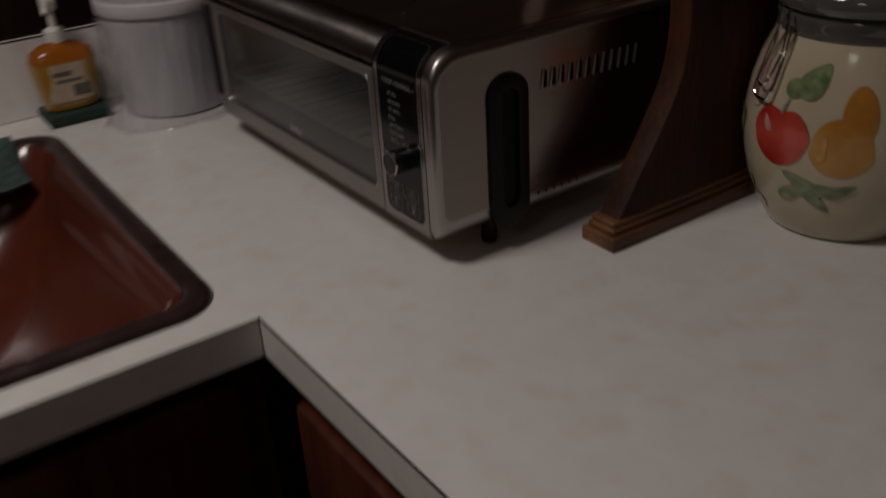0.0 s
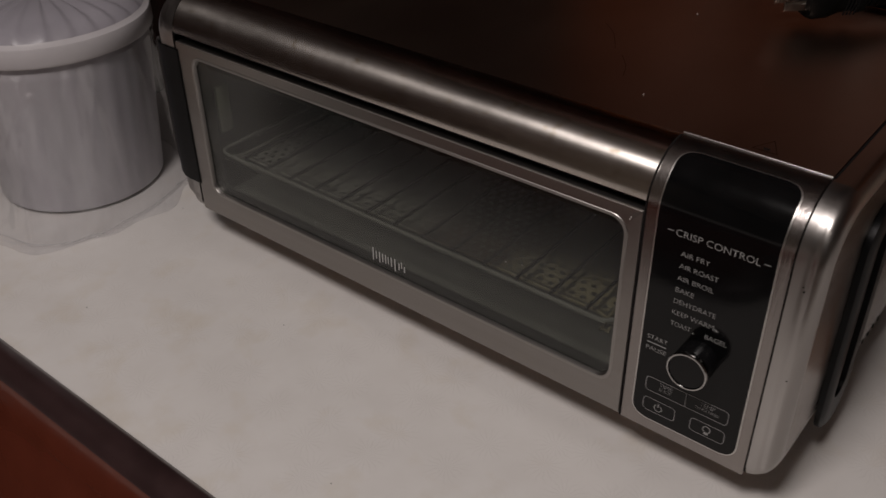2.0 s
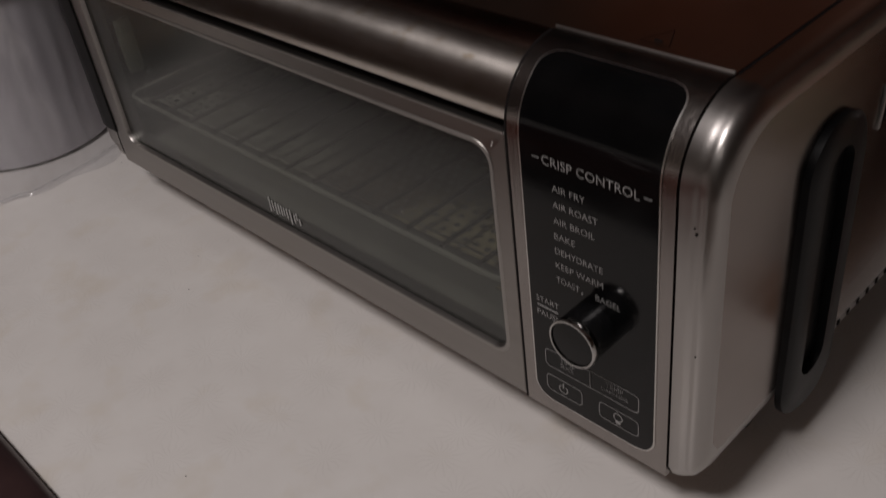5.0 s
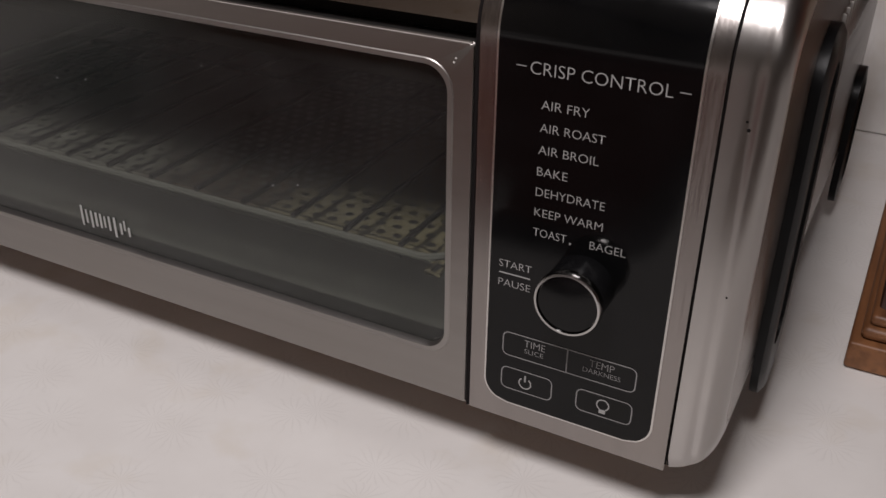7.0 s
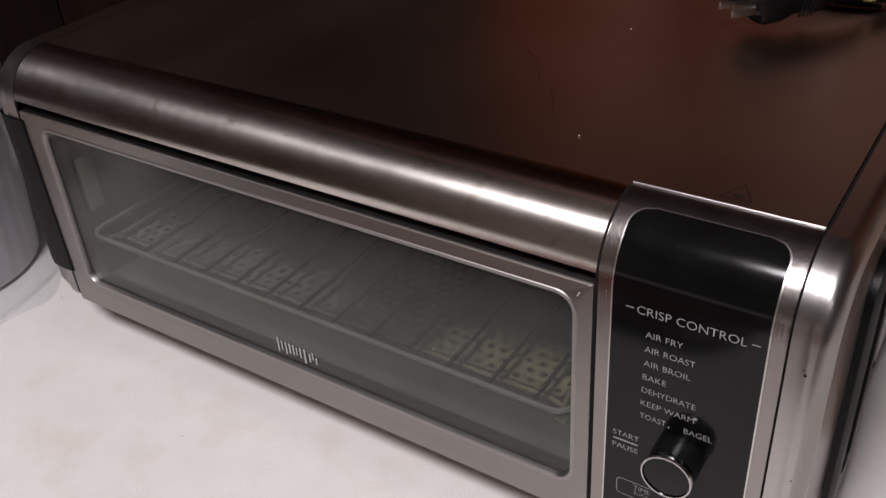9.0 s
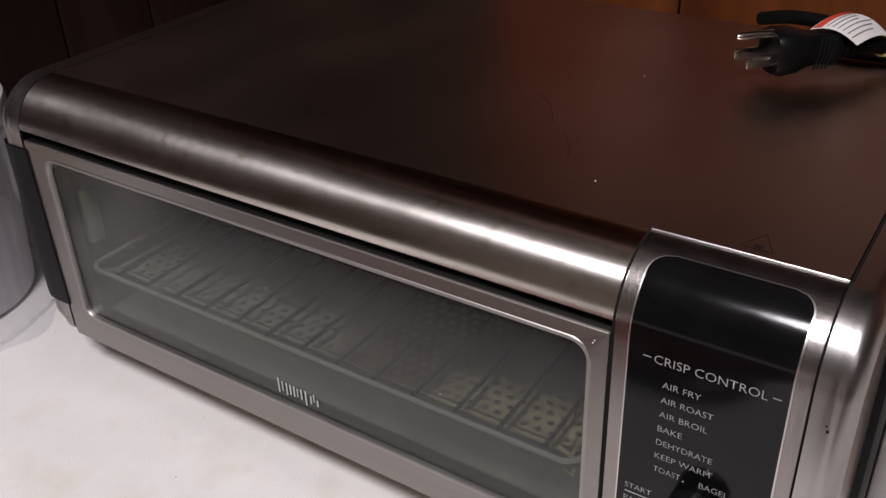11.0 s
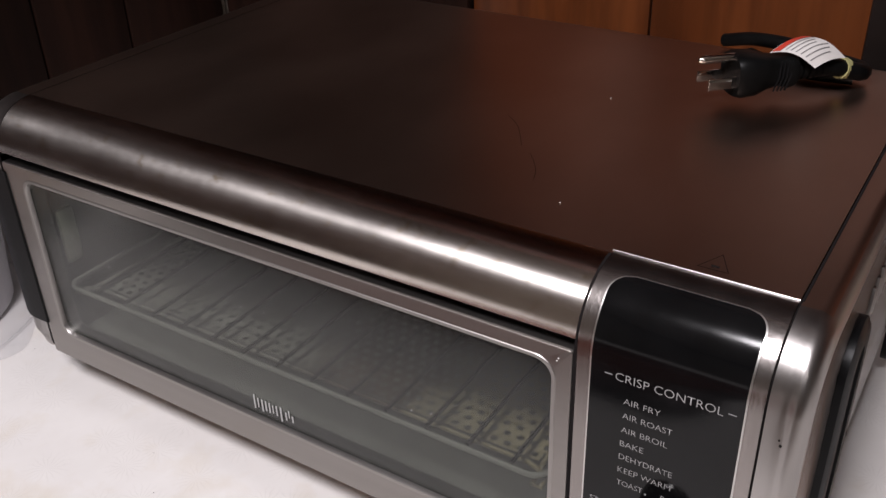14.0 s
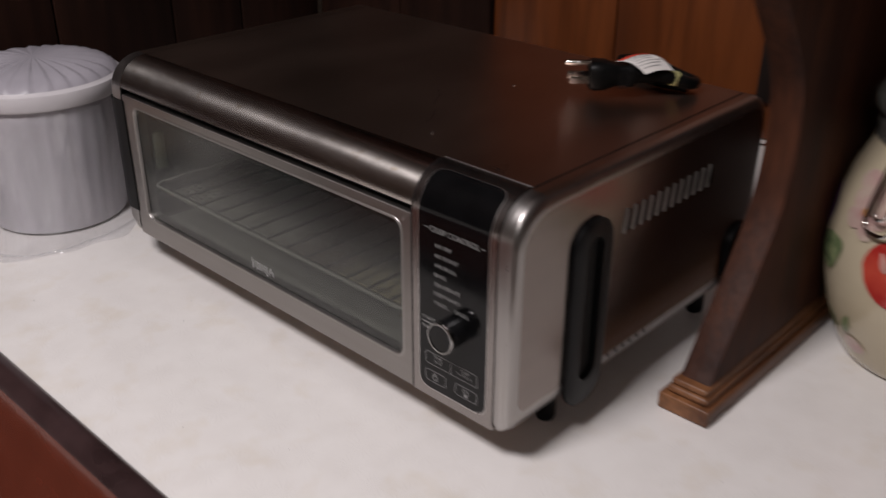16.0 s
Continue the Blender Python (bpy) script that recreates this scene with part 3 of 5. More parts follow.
# ---- sink ----
def build_sink():
    sink = thing("kitchen_sink", "terracotta red enamel sink with a dark rim set into the counter", "sink")

    def ring(inset, z, r):
        return [(u, v, z) for u, v in rounded(SX0 + inset, SX1 - inset, SY0 + inset, SY1 - inset, r, 8)]
    rim = [(0.0, TOP + 0.0005, 0.045), (0.0008, TOP + 0.005, 0.045), (0.005, TOP + 0.009, 0.042), (0.012, TOP + 0.010, 0.038), (0.020, TOP + 0.008, 0.034), (0.024, TOP + 0.003, 0.032)]
    part("rim", skin([ring(*q) for q in rim]), M_RIM, sink, "dark worn rim")
    bowl = [(0.024, TOP + 0.003, 0.034), (0.029, TOP - 0.004, 0.036), (0.034, TOP - 0.016, 0.040), (0.039, TOP - 0.030, 0.046), (0.044, TOP - 0.036, 0.050), (0.052, TOP - 0.060, 0.060), (0.064, TOP - 0.088, 0.075), (0.084, TOP - 0.117, 0.090), (0.115, TOP - 0.143, 0.100), (0.155, TOP - 0.161, 0.085), (0.20, TOP - 0.171, 0.06), (0.26, TOP - 0.176, 0.025)]
    part("bowl", skin([ring(*q) for q in bowl], True, False, True), M_SINK, sink, "glossy terracotta enamel bowl")
    part("drain", lathe([(0.002, TOP - 0.1730), (0.030, TOP - 0.1730), (0.040, TOP - 0.1720), (0.044, TOP - 0.1745)], (-0.35, -0.58), 24, True), M_CHROME, sink, "steel drain strainer")
    return sink


build_sink()

# ---- the oven ----
OX0, OX1 = -0.4705, 0.0005     # front between the end caps
OB, OT = 0.9375, 1.119          # underside and top
RR = 0.031                     # radius of the front roll
BACK = 0.336
SIDE = 0.0168                  # outer face of the right end


def wrap(x, v, off=0.0):
    """Point on the oven's front skin: v runs up the face from the underside, then over the roll and back along the top."""
    flat = OT - RR - OB
    if v <= flat:
        return (x, -off, OB + v)
    a = (v - flat) / RR
    if a <= math.pi / 2:
        return (x, RR - (RR + off) * math.cos(a), OT - RR + (RR + off) * math.sin(a))
    return (x, RR + (v - flat - RR * math.pi / 2), OT + off)


def patch(outline_fn, v0, v1, rows, off, depth, bm=None):
    """A sheet laid over the front skin; outline_fn(v) gives its two ends in x."""
    bm = bm or bmesh.new()
    vs = [v0 + (v1 - v0) * i / rows for i in range(rows + 1)]
    top, low = [], []
    for v in vs:
        a, b = outline_fn(v)
        line = [a + (b - a) * k / 6 for k in range(7)]
        top.append([bm.verts.new(wrap(x, v, off)) for x in line])
        low.append([bm.verts.new(wrap(x, v, off - depth)) for x in line])
    for g in (top, low):
        for p, q in zip(g, g[1:]):
            for k in range(6):
                bm.faces.new((p[k], p[k + 1], q[k + 1], q[k]))
    for i in range(rows):
        bm.faces.new((top[i][0], top[i + 1][0], low[i + 1][0], low[i][0]))
        bm.faces.new((top[i][6], top[i + 1][6], low[i + 1][6], low[i][6]))
    for i in (0, rows):
        for k in range(6):
            bm.faces.new((top[i][k], top[i][k + 1], low[i][k + 1], low[i][k]))
    return bm


def round_ends(x0, x1, v0, v1, r):
    def fn(v):
        d = min(v - v0, v1 - v)
        s = r - math.sqrt(max(0.0, r * r - (r - d) ** 2)) if d < r else 0.0
        return x0 + s, x1 - s
    return fn


def letters(text, x0, x1, z_top, height, parent, material=None, y=-0.0011, name="lettering"):
    """Built-in font text laid flat on the front, fitted to a width and height."""
    cu = bpy.data.curves.new(name, "FONT")
    cu.body, cu.resolution_u, cu.offset = text, 3, -0.010
    tmp = bpy.data.objects.new("tmp", cu)
    me = bpy.data.meshes.new_from_object(tmp)
    bpy.data.objects.remove(tmp)
    bpy.data.curves.remove(cu)
    co = np.empty(len(me.vertices) * 3)
    me.vertices.foreach_get("co", co)
    co = co.reshape(-1, 3)
    lo, hi = co.min(0), co.max(0)
    out = np.zeros_like(co)
    out[:, 0] = x0 + (co[:, 0] - lo[0]) / (hi[0] - lo[0]) * (x1 - x0)
    out[:, 2] = z_top - height + (co[:, 1] - lo[1]) / (hi[1] - lo[1]) * height
    out[:, 1] = y
    me.vertices.foreach_set("co", out.ravel())
    me.materials.clear()
    me.materials.append(material or M_PRINT)
    ob = new(name, me)
    ob.parent = parent
    return ob


def outline(x0, x1, z0, z1, r, w, y=-0.0011):
    """Thin printed line round a button."""
    a, b = rounded(x0, x1, z0, z1, r, 4), rounded(x0 + w, x1 - w, z0 + w, z1 - w, max(r - w, 0.0002), 4)
    return skin([[(u, y, v) for u, v in a], [(u, y, v) for u, v in b]])


def ring_mesh(cx, cz, r, w, a0=0, a1=360, y=-0.0011, n=24):
    pts = [radians(a0 + (a1 - a0) * i / n) for i in range(n + 1)]
    return skin([[(cx + q * math.cos(a), y, cz + q * math.sin(a)) for a in pts] for q in (r, r - w)], False)


def shell_profile(inset=0.0):
    """Side outline (y, z) of the oven body."""
    pts = [(0.010, OB), (0.004, OB + 0.002), (0.0, OB + 0.010)]
    pts += [(RR - RR * math.cos(a), OT - RR + RR * math.sin(a)) for a in [math.pi / 2 * i / 14 for i in range(15)]]
    rb = 0.022
    pts += [(BACK - rb + rb * math.sin(a), OT - rb + rb * math.cos(a)) for a in [math.pi / 2 * i / 8 for i in range(9)]]
    pts += [(BACK, OB + 0.012), (BACK - 0.012, OB)]
    cy, cz = (BACK) / 2, (OB + OT) / 2
    return [(cy + (p - cy) * (1 - inset / (BACK / 2)), cz + (q - cz) * (1 - inset / ((OT - OB) / 2))) for p, q in pts]


def end_cap(x_in, x_out):
    """Steel end of the oven: tight round from the front into the side, wide round at the lower corner."""
    s = 1 if x_out > x_in else -1
    w = abs(x_out - x_in)

    def round_in(d, r):
        return r - math.sqrt(max(0.0, r * r - (r - d) ** 2)) if d < r else 0.0
    base = shell_profile(0.0)
    loops = []
    for k in range(25):
        a = math.pi / 2 * k / 24
        d = w * (1 - math.sin(a)) if k else w
        fi, bi, ti = round_in(d, 0.0068), round_in(d, 0.0225), round_in(d, 0.0095)
        crease = 0.0004 * math.exp(-((d - 0.0085) / 0.0016) ** 2)
        loops.append([(x_in + s * (w - d), fi + crease + p * (1 - 2 * fi / BACK), OB + bi + (q - OB) * (1 - (bi + ti) / (OT - OB))) for p, q in base])
    return skin(loops, True, False, True)


def side_handle(parent, x, s):
    """Black loop handle and foot on the oven's side."""
    y0, y1, z0, z1 = 0.0585, 0.1040, 0.934, 1.0865
    outer, inner = rounded(y0, y1, z0, z1, 0.021, 8), rounded(y0 + 0.013, y1 - 0.013, z0 + 0.022, z1 - 0.013, 0.0095, 8)
    loops = [[(x, u, v) for u, v in outer], [(x + s * 0.0032, u, v) for u, v in outer]]
    mid = [((u - 0.0785) * 0.88 + 0.0785, (v - 1.018) * 0.96 + 1.018) for u, v in outer]
    loops += [[(x + s * 0.0050, u, v) for u, v in mid], [(x + s * 0.0050, u, v) for u, v in inner], [(x + s * 0.0006, u, v) for u, v in inner]]
    part("side_handle", skin(loops), M_BLACK, parent, "black plastic loop handle")
    part("handle_recess", skin([[(x + s * 0.0008, u, v) for u, v in rounded(y0 + 0.010, y1 - 0.010, z0 + 0.018, z1 - 0.010, 0.0095, 8)], [(x + s * 0.0004, u, v) for u, v in rounded(y0 + 0.02, y1 - 0.02, z0 + 0.03, z1 - 0.02, 0.003, 8)]], True, False, True), M_CORD, parent, "dark recess behind the handle")


def build_oven():
    oven = thing("toaster_oven", "brushed stainless countertop air fry toaster oven with a black control panel", "toaster oven")
    # outer skin: roll with top, then underside and back
    arc = [(RR - RR * math.cos(a), OT - RR + RR * math.sin(a)) for a in [math.pi / 2 * (0.10 + 0.90 * i / 16) for i in range(17)]]
    xs_ = [OX0 + (OX1 - 0.0008 - OX0) * i / 24 for i in range(25)]
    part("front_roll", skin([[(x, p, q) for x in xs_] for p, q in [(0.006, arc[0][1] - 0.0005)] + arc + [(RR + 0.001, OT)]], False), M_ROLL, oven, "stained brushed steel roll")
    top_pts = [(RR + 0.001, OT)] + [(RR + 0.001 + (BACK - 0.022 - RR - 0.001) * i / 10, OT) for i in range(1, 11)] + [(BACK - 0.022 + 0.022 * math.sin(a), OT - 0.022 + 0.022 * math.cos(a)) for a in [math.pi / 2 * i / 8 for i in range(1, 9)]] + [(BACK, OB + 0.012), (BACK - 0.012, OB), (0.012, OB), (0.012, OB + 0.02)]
    part("top_shell", skin([[(x, p, q) for x in xs_] for p, q in top_pts], False), M_TOP, oven, "steel top, tinted brown to imitate reflected wood")
    cap_r = part("end_cap", end_cap(OX1 + 0.0003, SIDE), M_CAP, oven, "rounded brushed steel end")
    cap_l = part("end_cap", end_cap(OX0 - 0.0006, -0.4913), M_CAP, oven, "rounded brushed steel end")
    for xa in (OX0 - 0.0003, OX1 + 0.0001):
        part("cap_gap", skin([[(xa - 0.0006, p, q) for p, q in shell_profile(0.0008)], [(xa + 0.0006, p, q) for p, q in shell_profile(0.0008)]]), M_SEAM, oven, "dark joint")
    # control plate: steel frame and black wrapped panel
    flat = OT - RR - OB
    vtop = flat + RR * math.pi / 2 + 0.002
    plate = part("control_plate", patch(lambda v: (-0.0780, -0.0002), 0.004, vtop, 40, 0.0003, 0.004), M_FRAME, oven, "brushed steel plate round the panel")
    part("plate_edge", tube([(-0.0785, RR + 0.0022, OT + 0.0007), (-0.040, RR + 0.0022, OT + 0.0007), (0.0, RR + 0.0022, OT + 0.0006)], 0.0005, 10), M_TRIM, plate, "bright cut edge")
    part("plate_gap", patch(lambda v: (-0.0795, -0.0783), 0.004, flat + RR * math.pi / 2, 40, 0.0002, 0.004), M_SEAM, plate, "dark joint beside the door")
    v0, v1 = 0.950 - OB, flat + RR * 1.22
    panel = part("control_panel", patch(round_ends(-0.0712, -0.0068, v0, v1, 0.009), v0, v1, 150, 0.0009, 0.0012), M_GLOSS, oven, "glossy black control panel")
    tr = round_ends(-0.0719, -0.0061, v0 - 0.0007, v1 + 0.0007, 0.0096)
    part("panel_trim", patch(tr, v0 - 0.0007, v1 + 0.0007, 150, 0.0007, 0.0006), M_TRIM, oven, "thin bright line round the panel")
    letters("CRISP CONTROL", -0.0600, -0.0146, 1.0842, 0.0041, panel)
    for a, b in ((-0.0648, -0.0614), (-0.0128, -0.0094)):
        part("print_bar", boxed(a, b, -0.0013, -0.0009, 1.0821, 1.08235), M_PRINT_DIM, panel, "", False)
    for text, xe, zt in (("AIR FRY", -0.0395, 1.0724), ("AIR ROAST", -0.0336, 1.0647), ("AIR BROIL", -0.0351, 1.0571), ("BAKE", -0.0450, 1.0495), ("DEHYDRATE", -0.0316, 1.0421), ("KEEP WARM", -0.0316, 1.0346), ("TOAST", -0.0436, 1.0271)):
        letters(text, -0.0556, xe, zt - 0.0003, 0.0030, panel)
    letters("BAGEL", -0.0354, -0.0230, 1.0268, 0.0030, panel)
    part("print_bar", boxed(-0.0425, -0.0419, -0.0013, -0.0009, 1.0236, 1.0242), M_PRINT, panel, "", False)
    letters("START", -0.0676, -0.0553, 1.0114, 0.0029, panel)
    letters("PAUSE", -0.0676, -0.0553, 1.0037, 0.0029, panel)
    part("print_bar", boxed(-0.0674, -0.0556, -0.0013, -0.0009, 1.0060, 1.0063), M_PRINT, panel, "", False)
    part("button_outline", outline(-0.0648, -0.0138, 0.9715, 0.9820, 0.0025, 0.00045), M_PRINT_DIM, panel, "", False)
    part("print_bar", boxed(-0.0397, -0.0393, -0.0013, -0.0009, 0.9717, 0.9818), M_PRINT_DIM, panel, "", False)
    letters("TIME", -0.0562, -0.0480, 0.9804, 0.0029, panel, M_PRINT_DIM)
    letters("SLICE", -0.0560, -0.0486, 0.9766, 0.0020, panel, M_PRINT_DIM)
    letters("TEMP", -0.0312, -0.0220, 0.9804, 0.0029, panel, M_PRINT_DIM)
    letters("DARKNESS", -0.0334, -0.0194, 0.9766, 0.0020, panel, M_PRINT_DIM)
    part("button_outline", outline(-0.0648, -0.0442, 0.9565, 0.9665, 0.0025, 0.00045), M_PRINT_DIM, panel, "", False)
    part("button_outline", outline(-0.0350, -0.0138, 0.9570, 0.9668, 0.0025, 0.00045), M_PRINT_DIM, panel, "", False)
    part("power_icon", ring_mesh(-0.0550, 0.9610, 0.0026, 0.0005, 125, 415), M_PRINT, panel, "", False)
    part("power_icon", boxed(-0.0553, -0.0547, -0.0013, -0.0009, 0.9618, 0.9644), M_PRINT, panel, "", False)
    part("bulb_icon", ring_mesh(-0.0247, 0.9624, 0.0025, 0.0005, -60, 240), M_PRINT, panel, "", False)
    part("bulb_icon", boxed(-0.0259, -0.0235, -0.0013, -0.0009, 0.9588, 0.9602), M_PRINT, panel, "", False)
    # knob
    kx, kz = -0.0365, 1.0097
    def disc(prof_, mat_, name, par, lab=""):
        loops = [[(kx + r * math.cos(2 * math.pi * i / 40), yy, kz + r * math.sin(2 * math.pi * i / 40)) for i in range(40)] for r, yy in prof_]
        return part(name, skin(loops, True, True, True), mat_, par, lab)
    knob = disc([(0.0112, -0.0010), (0.0112, -0.0125), (0.0108, -0.0138), (0.0096, -0.0144)], M_KNOB, "knob", oven, "black control knob with a chrome ring")
    disc([(0.0114, -0.0124), (0.0118, -0.0134), (0.0118, -0.0154), (0.0114, -0.0163), (0.0107, -0.0163), (0.0104, -0.0146)], M_RING, "knob_ring", knob, "bright chrome ring")
    disc([(0.0104, -0.0144), (0.0102, -0.0156), (0.004, -0.0158)], M_GLOSS, "knob_face", knob)
    # door
    dx0, dx1, dz0, dz1 = OX0 + 0.0008, -0.0798, 0.9415, 1.0865
    gx0, gx1, gz0, gz1 = -0.4510, -0.0900, 0.9640, 1.0765
    def rect(u0, u1, w0, w1, r, yy):
        return [(u, yy, v) for u, v in rounded(u0, u1, w0, w1, r, 8)]
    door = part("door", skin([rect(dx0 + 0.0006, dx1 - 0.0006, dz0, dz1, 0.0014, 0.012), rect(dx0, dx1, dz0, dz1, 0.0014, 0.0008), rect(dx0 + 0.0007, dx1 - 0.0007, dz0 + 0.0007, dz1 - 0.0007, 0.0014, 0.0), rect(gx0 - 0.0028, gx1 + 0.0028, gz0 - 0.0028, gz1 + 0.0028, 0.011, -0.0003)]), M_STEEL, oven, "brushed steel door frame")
    part("door_lip", skin([rect(gx0 - 0.0028, gx1 + 0.0028, gz0 - 0.0028, gz1 + 0.0028, 0.011, -0.0003), rect(gx0 - 0.0024, gx1 + 0.0024, gz0 - 0.0024, gz1 + 0.0024, 0.0105, -0.0007), rect(gx0 - 0.0006, gx1 + 0.0006, gz0 - 0.0006, gz1 + 0.0006, 0.0092, -0.0005), rect(gx0, gx1, gz0, gz1, 0.009, 0.0010), rect(gx0, gx1, gz0, gz1, 0.009, 0.012)]), M_EDGE, door, "bright inner lip of the door")
    part("door_edge", tube([(dx0 + 0.002, 0.0004, dz1 - 0.0001), (dx1 - 0.001, 0.0004, dz1 - 0.0001)], 0.00055, 8), M_TRIM, door, "bright top edge of the door")
    pane = part("door_glass", boxed(gx0 + 0.0005, gx1 - 0.0005, 0.0022, 0.0052, gz0 + 0.0005, gz1 - 0.0005), M_GLASS, door, "slightly greasy dark oven glass", False)
    pane.visible_shadow = False
    rng = random.Random(3)
    for _ in range(12):
        u, v, r = rng.uniform(gx0 + 0.01, gx1 - 0.01), rng.uniform(gz0 + 0.01, gz1 - 0.01), rng.uniform(0.0002, 0.00042)
        part("grease_speck", skin([[(u + q * r * math.cos(t), 0.0022 - h, v + q * r * math.sin(t)) for t in [2 * math.pi * i / 7 for i in range(7)]] for q, h in ((1.0, 0.0), (0.9, 0.0002), (0.4, 0.0004))], True, False, True), M_PRINT, door)
    # two grease specks on the frame, coloured white for their glint
    for u, v in ((-0.0865, 1.0805), (-0.0872, 1.0790)):
        part("grease_speck", skin([[(u + q * 0.0004 * math.cos(t), -0.0003 - h, v + q * 0.0004 * math.sin(t)) for t in [2 * math.pi * i / 7 for i in range(7)]] for q, h in ((1.0, 0.0), (0.9, 0.0002), (0.4, 0.0004))], True, False, True), M_TAG, door)
    part("door_gap", boxed(OX0 + 0.001, -0.0795, 0.0085, 0.0120, 1.0862, 1.0930), M_SEAM, oven, "dark gap above the door", False)
    # plain strokes on the glass where the maker's name is etched
    for x_, w, top_, low in ((-0.2812, 0.0012, 0.9806, 0.9702), (-0.2782, 0.0010, 0.9790, 0.9720), (-0.2752, 0.0012, 0.9790, 0.9702), (-0.2724, 0.0013, 0.9788, 0.9716), (-0.2696, 0.0012, 0.9788, 0.9714), (-0.2670, 0.0010, 0.9780, 0.9722), (-0.2642, 0.0012, 0.9788, 0.9714), (-0.2610, 0.0013, 0.9790, 0.9688), (-0.2572, 0.0012, 0.9770, 0.9712), (-0.2548, 0.0010, 0.9788, 0.9736), (-0.2524, 0.0012, 0.9760, 0.9712)):
        part("maker_mark", boxed(x_, x_ + w, 0.0014, 0.0019, low - 0.0012, top_ - 0.0012, bevel=0.0002, seg=1), M_LOGO, door, "", False)
    # cavity
    cx0, cx1, cy0, cy1, cz0, cz1 = -0.462, -0.086, 0.014, 0.330, 0.950, 1.098
    bm = bmesh.new()
    box(bm, cx0, cx1, cy0, cy1, cz0, cz1)
    bmesh.ops.delete(bm, geom=[f for f in bm.faces if f.calc_center_median().y < cy0 + 0.001], context="FACES")
    part("cavity", bm, M_CAVITY, oven, "grey metal oven interior", False)
    part("crumb_tray", boxed(cx0 + 0.004, cx1 - 0.004, 0.016, 0.318, cz0 + 0.0012, cz0 + 0.004), M_CRUMB, oven, "dull crumb tray", False)
    part("tray_lip", tube([(cx0 + 0.005, 0.0165, cz0 + 0.0055), (cx1 - 0.010, 0.0165, cz0 + 0.0055)], 0.0010, 8), M_HINGE, oven, "pale front lip of the crumb tray")
    part("hinge_arm", boxed(-0.4565, -0.4520, 0.0170, 0.0290, 1.008, 1.047, bevel=0.0018), M_HINGE, oven, "pale metal hinge arm")
    # header added to pull the shadow edge on the basket forward
    part("cavity_header", boxed(cx0 + 0.002, cx1 - 0.002, 0.0125, 0.0140, 1.0650, 1.0970), M_CAVITY, oven, "grey metal strip added above the opening to block lamplight", False)
    RZ = 0.9965

    def loop_wire(y_, z_, r, name, parent, material, lab=""):
        pts = [(-0.4500, 0.300, z_)] + [(-0.4400 - 0.010 * math.cos(a), y_ + 0.010 - 0.010 * math.sin(a), z_) for a in [math.pi / 2 * i / 6 for i in range(7)]]
        pts += [(-0.36, y_, z_), (-0.28, y_, z_), (-0.20, y_, z_)] + [(-0.1060 + 0.010 * math.sin(a), y_ + 0.010 - 0.010 * math.cos(a), z_) for a in [math.pi / 2 * i / 6 for i in range(7)]] + [(-0.0960, 0.300, z_)]
        return part(name, tube(pts, r, 8), material, parent, lab)
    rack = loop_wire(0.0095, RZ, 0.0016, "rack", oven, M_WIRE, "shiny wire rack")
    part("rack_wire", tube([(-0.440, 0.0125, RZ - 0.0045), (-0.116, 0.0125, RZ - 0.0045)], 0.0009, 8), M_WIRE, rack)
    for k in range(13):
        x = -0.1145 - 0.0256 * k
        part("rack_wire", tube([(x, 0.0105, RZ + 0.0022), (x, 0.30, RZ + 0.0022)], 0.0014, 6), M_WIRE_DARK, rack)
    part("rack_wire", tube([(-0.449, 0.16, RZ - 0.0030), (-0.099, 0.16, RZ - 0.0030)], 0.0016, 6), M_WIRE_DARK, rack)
    # perforated basket hung in the rack
    bm = bmesh.new()
    px, py, bz = 0.0080, 0.0070, 0.9895
    for i in range(41):
        for j in range(38):
            ox, oy = -0.436 + px * (i + 0.5 * (j % 2)), 0.027 + py * j
            q = [bm.verts.new((ox + a * px, oy + b * py, bz)) for a, b in ((0, 0), (0.5, 0), (1, 0), (1, 0.5), (1, 1), (0.5, 1), (0, 1), (0, 0.5))]
            h = [bm.verts.new((ox + px * (0.5 + 0.28 * math.cos(radians(a))), oy + py * (0.5 + 0.28 * math.sin(radians(a))), bz)) for a in (225, 270, 315, 0, 45, 90, 135, 180)]
            for k in range(8):
                m_ = (k + 1) % 8
                bm.faces.new((q[k], q[m_], h[m_], h[k]))
    basket = part("fry_basket", bm, M_TRAY, oven, "perforated metal fry basket, dark brown in the middle, yellowish at one end", False)
    part("basket_rim", tube(smoothed([(-0.440, 0.290, bz), (-0.440, 0.032, bz + 0.0005), (-0.434, 0.0245, bz), (-0.28, 0.0240, bz), (-0.112, 0.0240, bz), (-0.1055, 0.030, bz), (-0.105, 0.290, bz)], 4), 0.0013, 8), M_TRAY, basket)
    # warning triangle on the top
    tri = [(-0.0435, 0.0385), (-0.0300, 0.0385), (-0.0368, 0.0525)]
    c = Vector((-0.0368, 0.0430))
    part("warning_mark", skin([[(p[0], p[1], OT + 0.0006) for p in tri], [(c.x + (p[0] - c.x) * 0.92, c.y + (p[1] - c.y) * 0.92, OT + 0.0006) for p in tri]]), M_SEAM, oven, "small dark triangle sign", False)
    part("warning_mark", boxed(-0.0385, -0.0350, 0.0412, 0.0420, OT + 0.0003, OT + 0.0008), M_SEAM, oven, "", False)
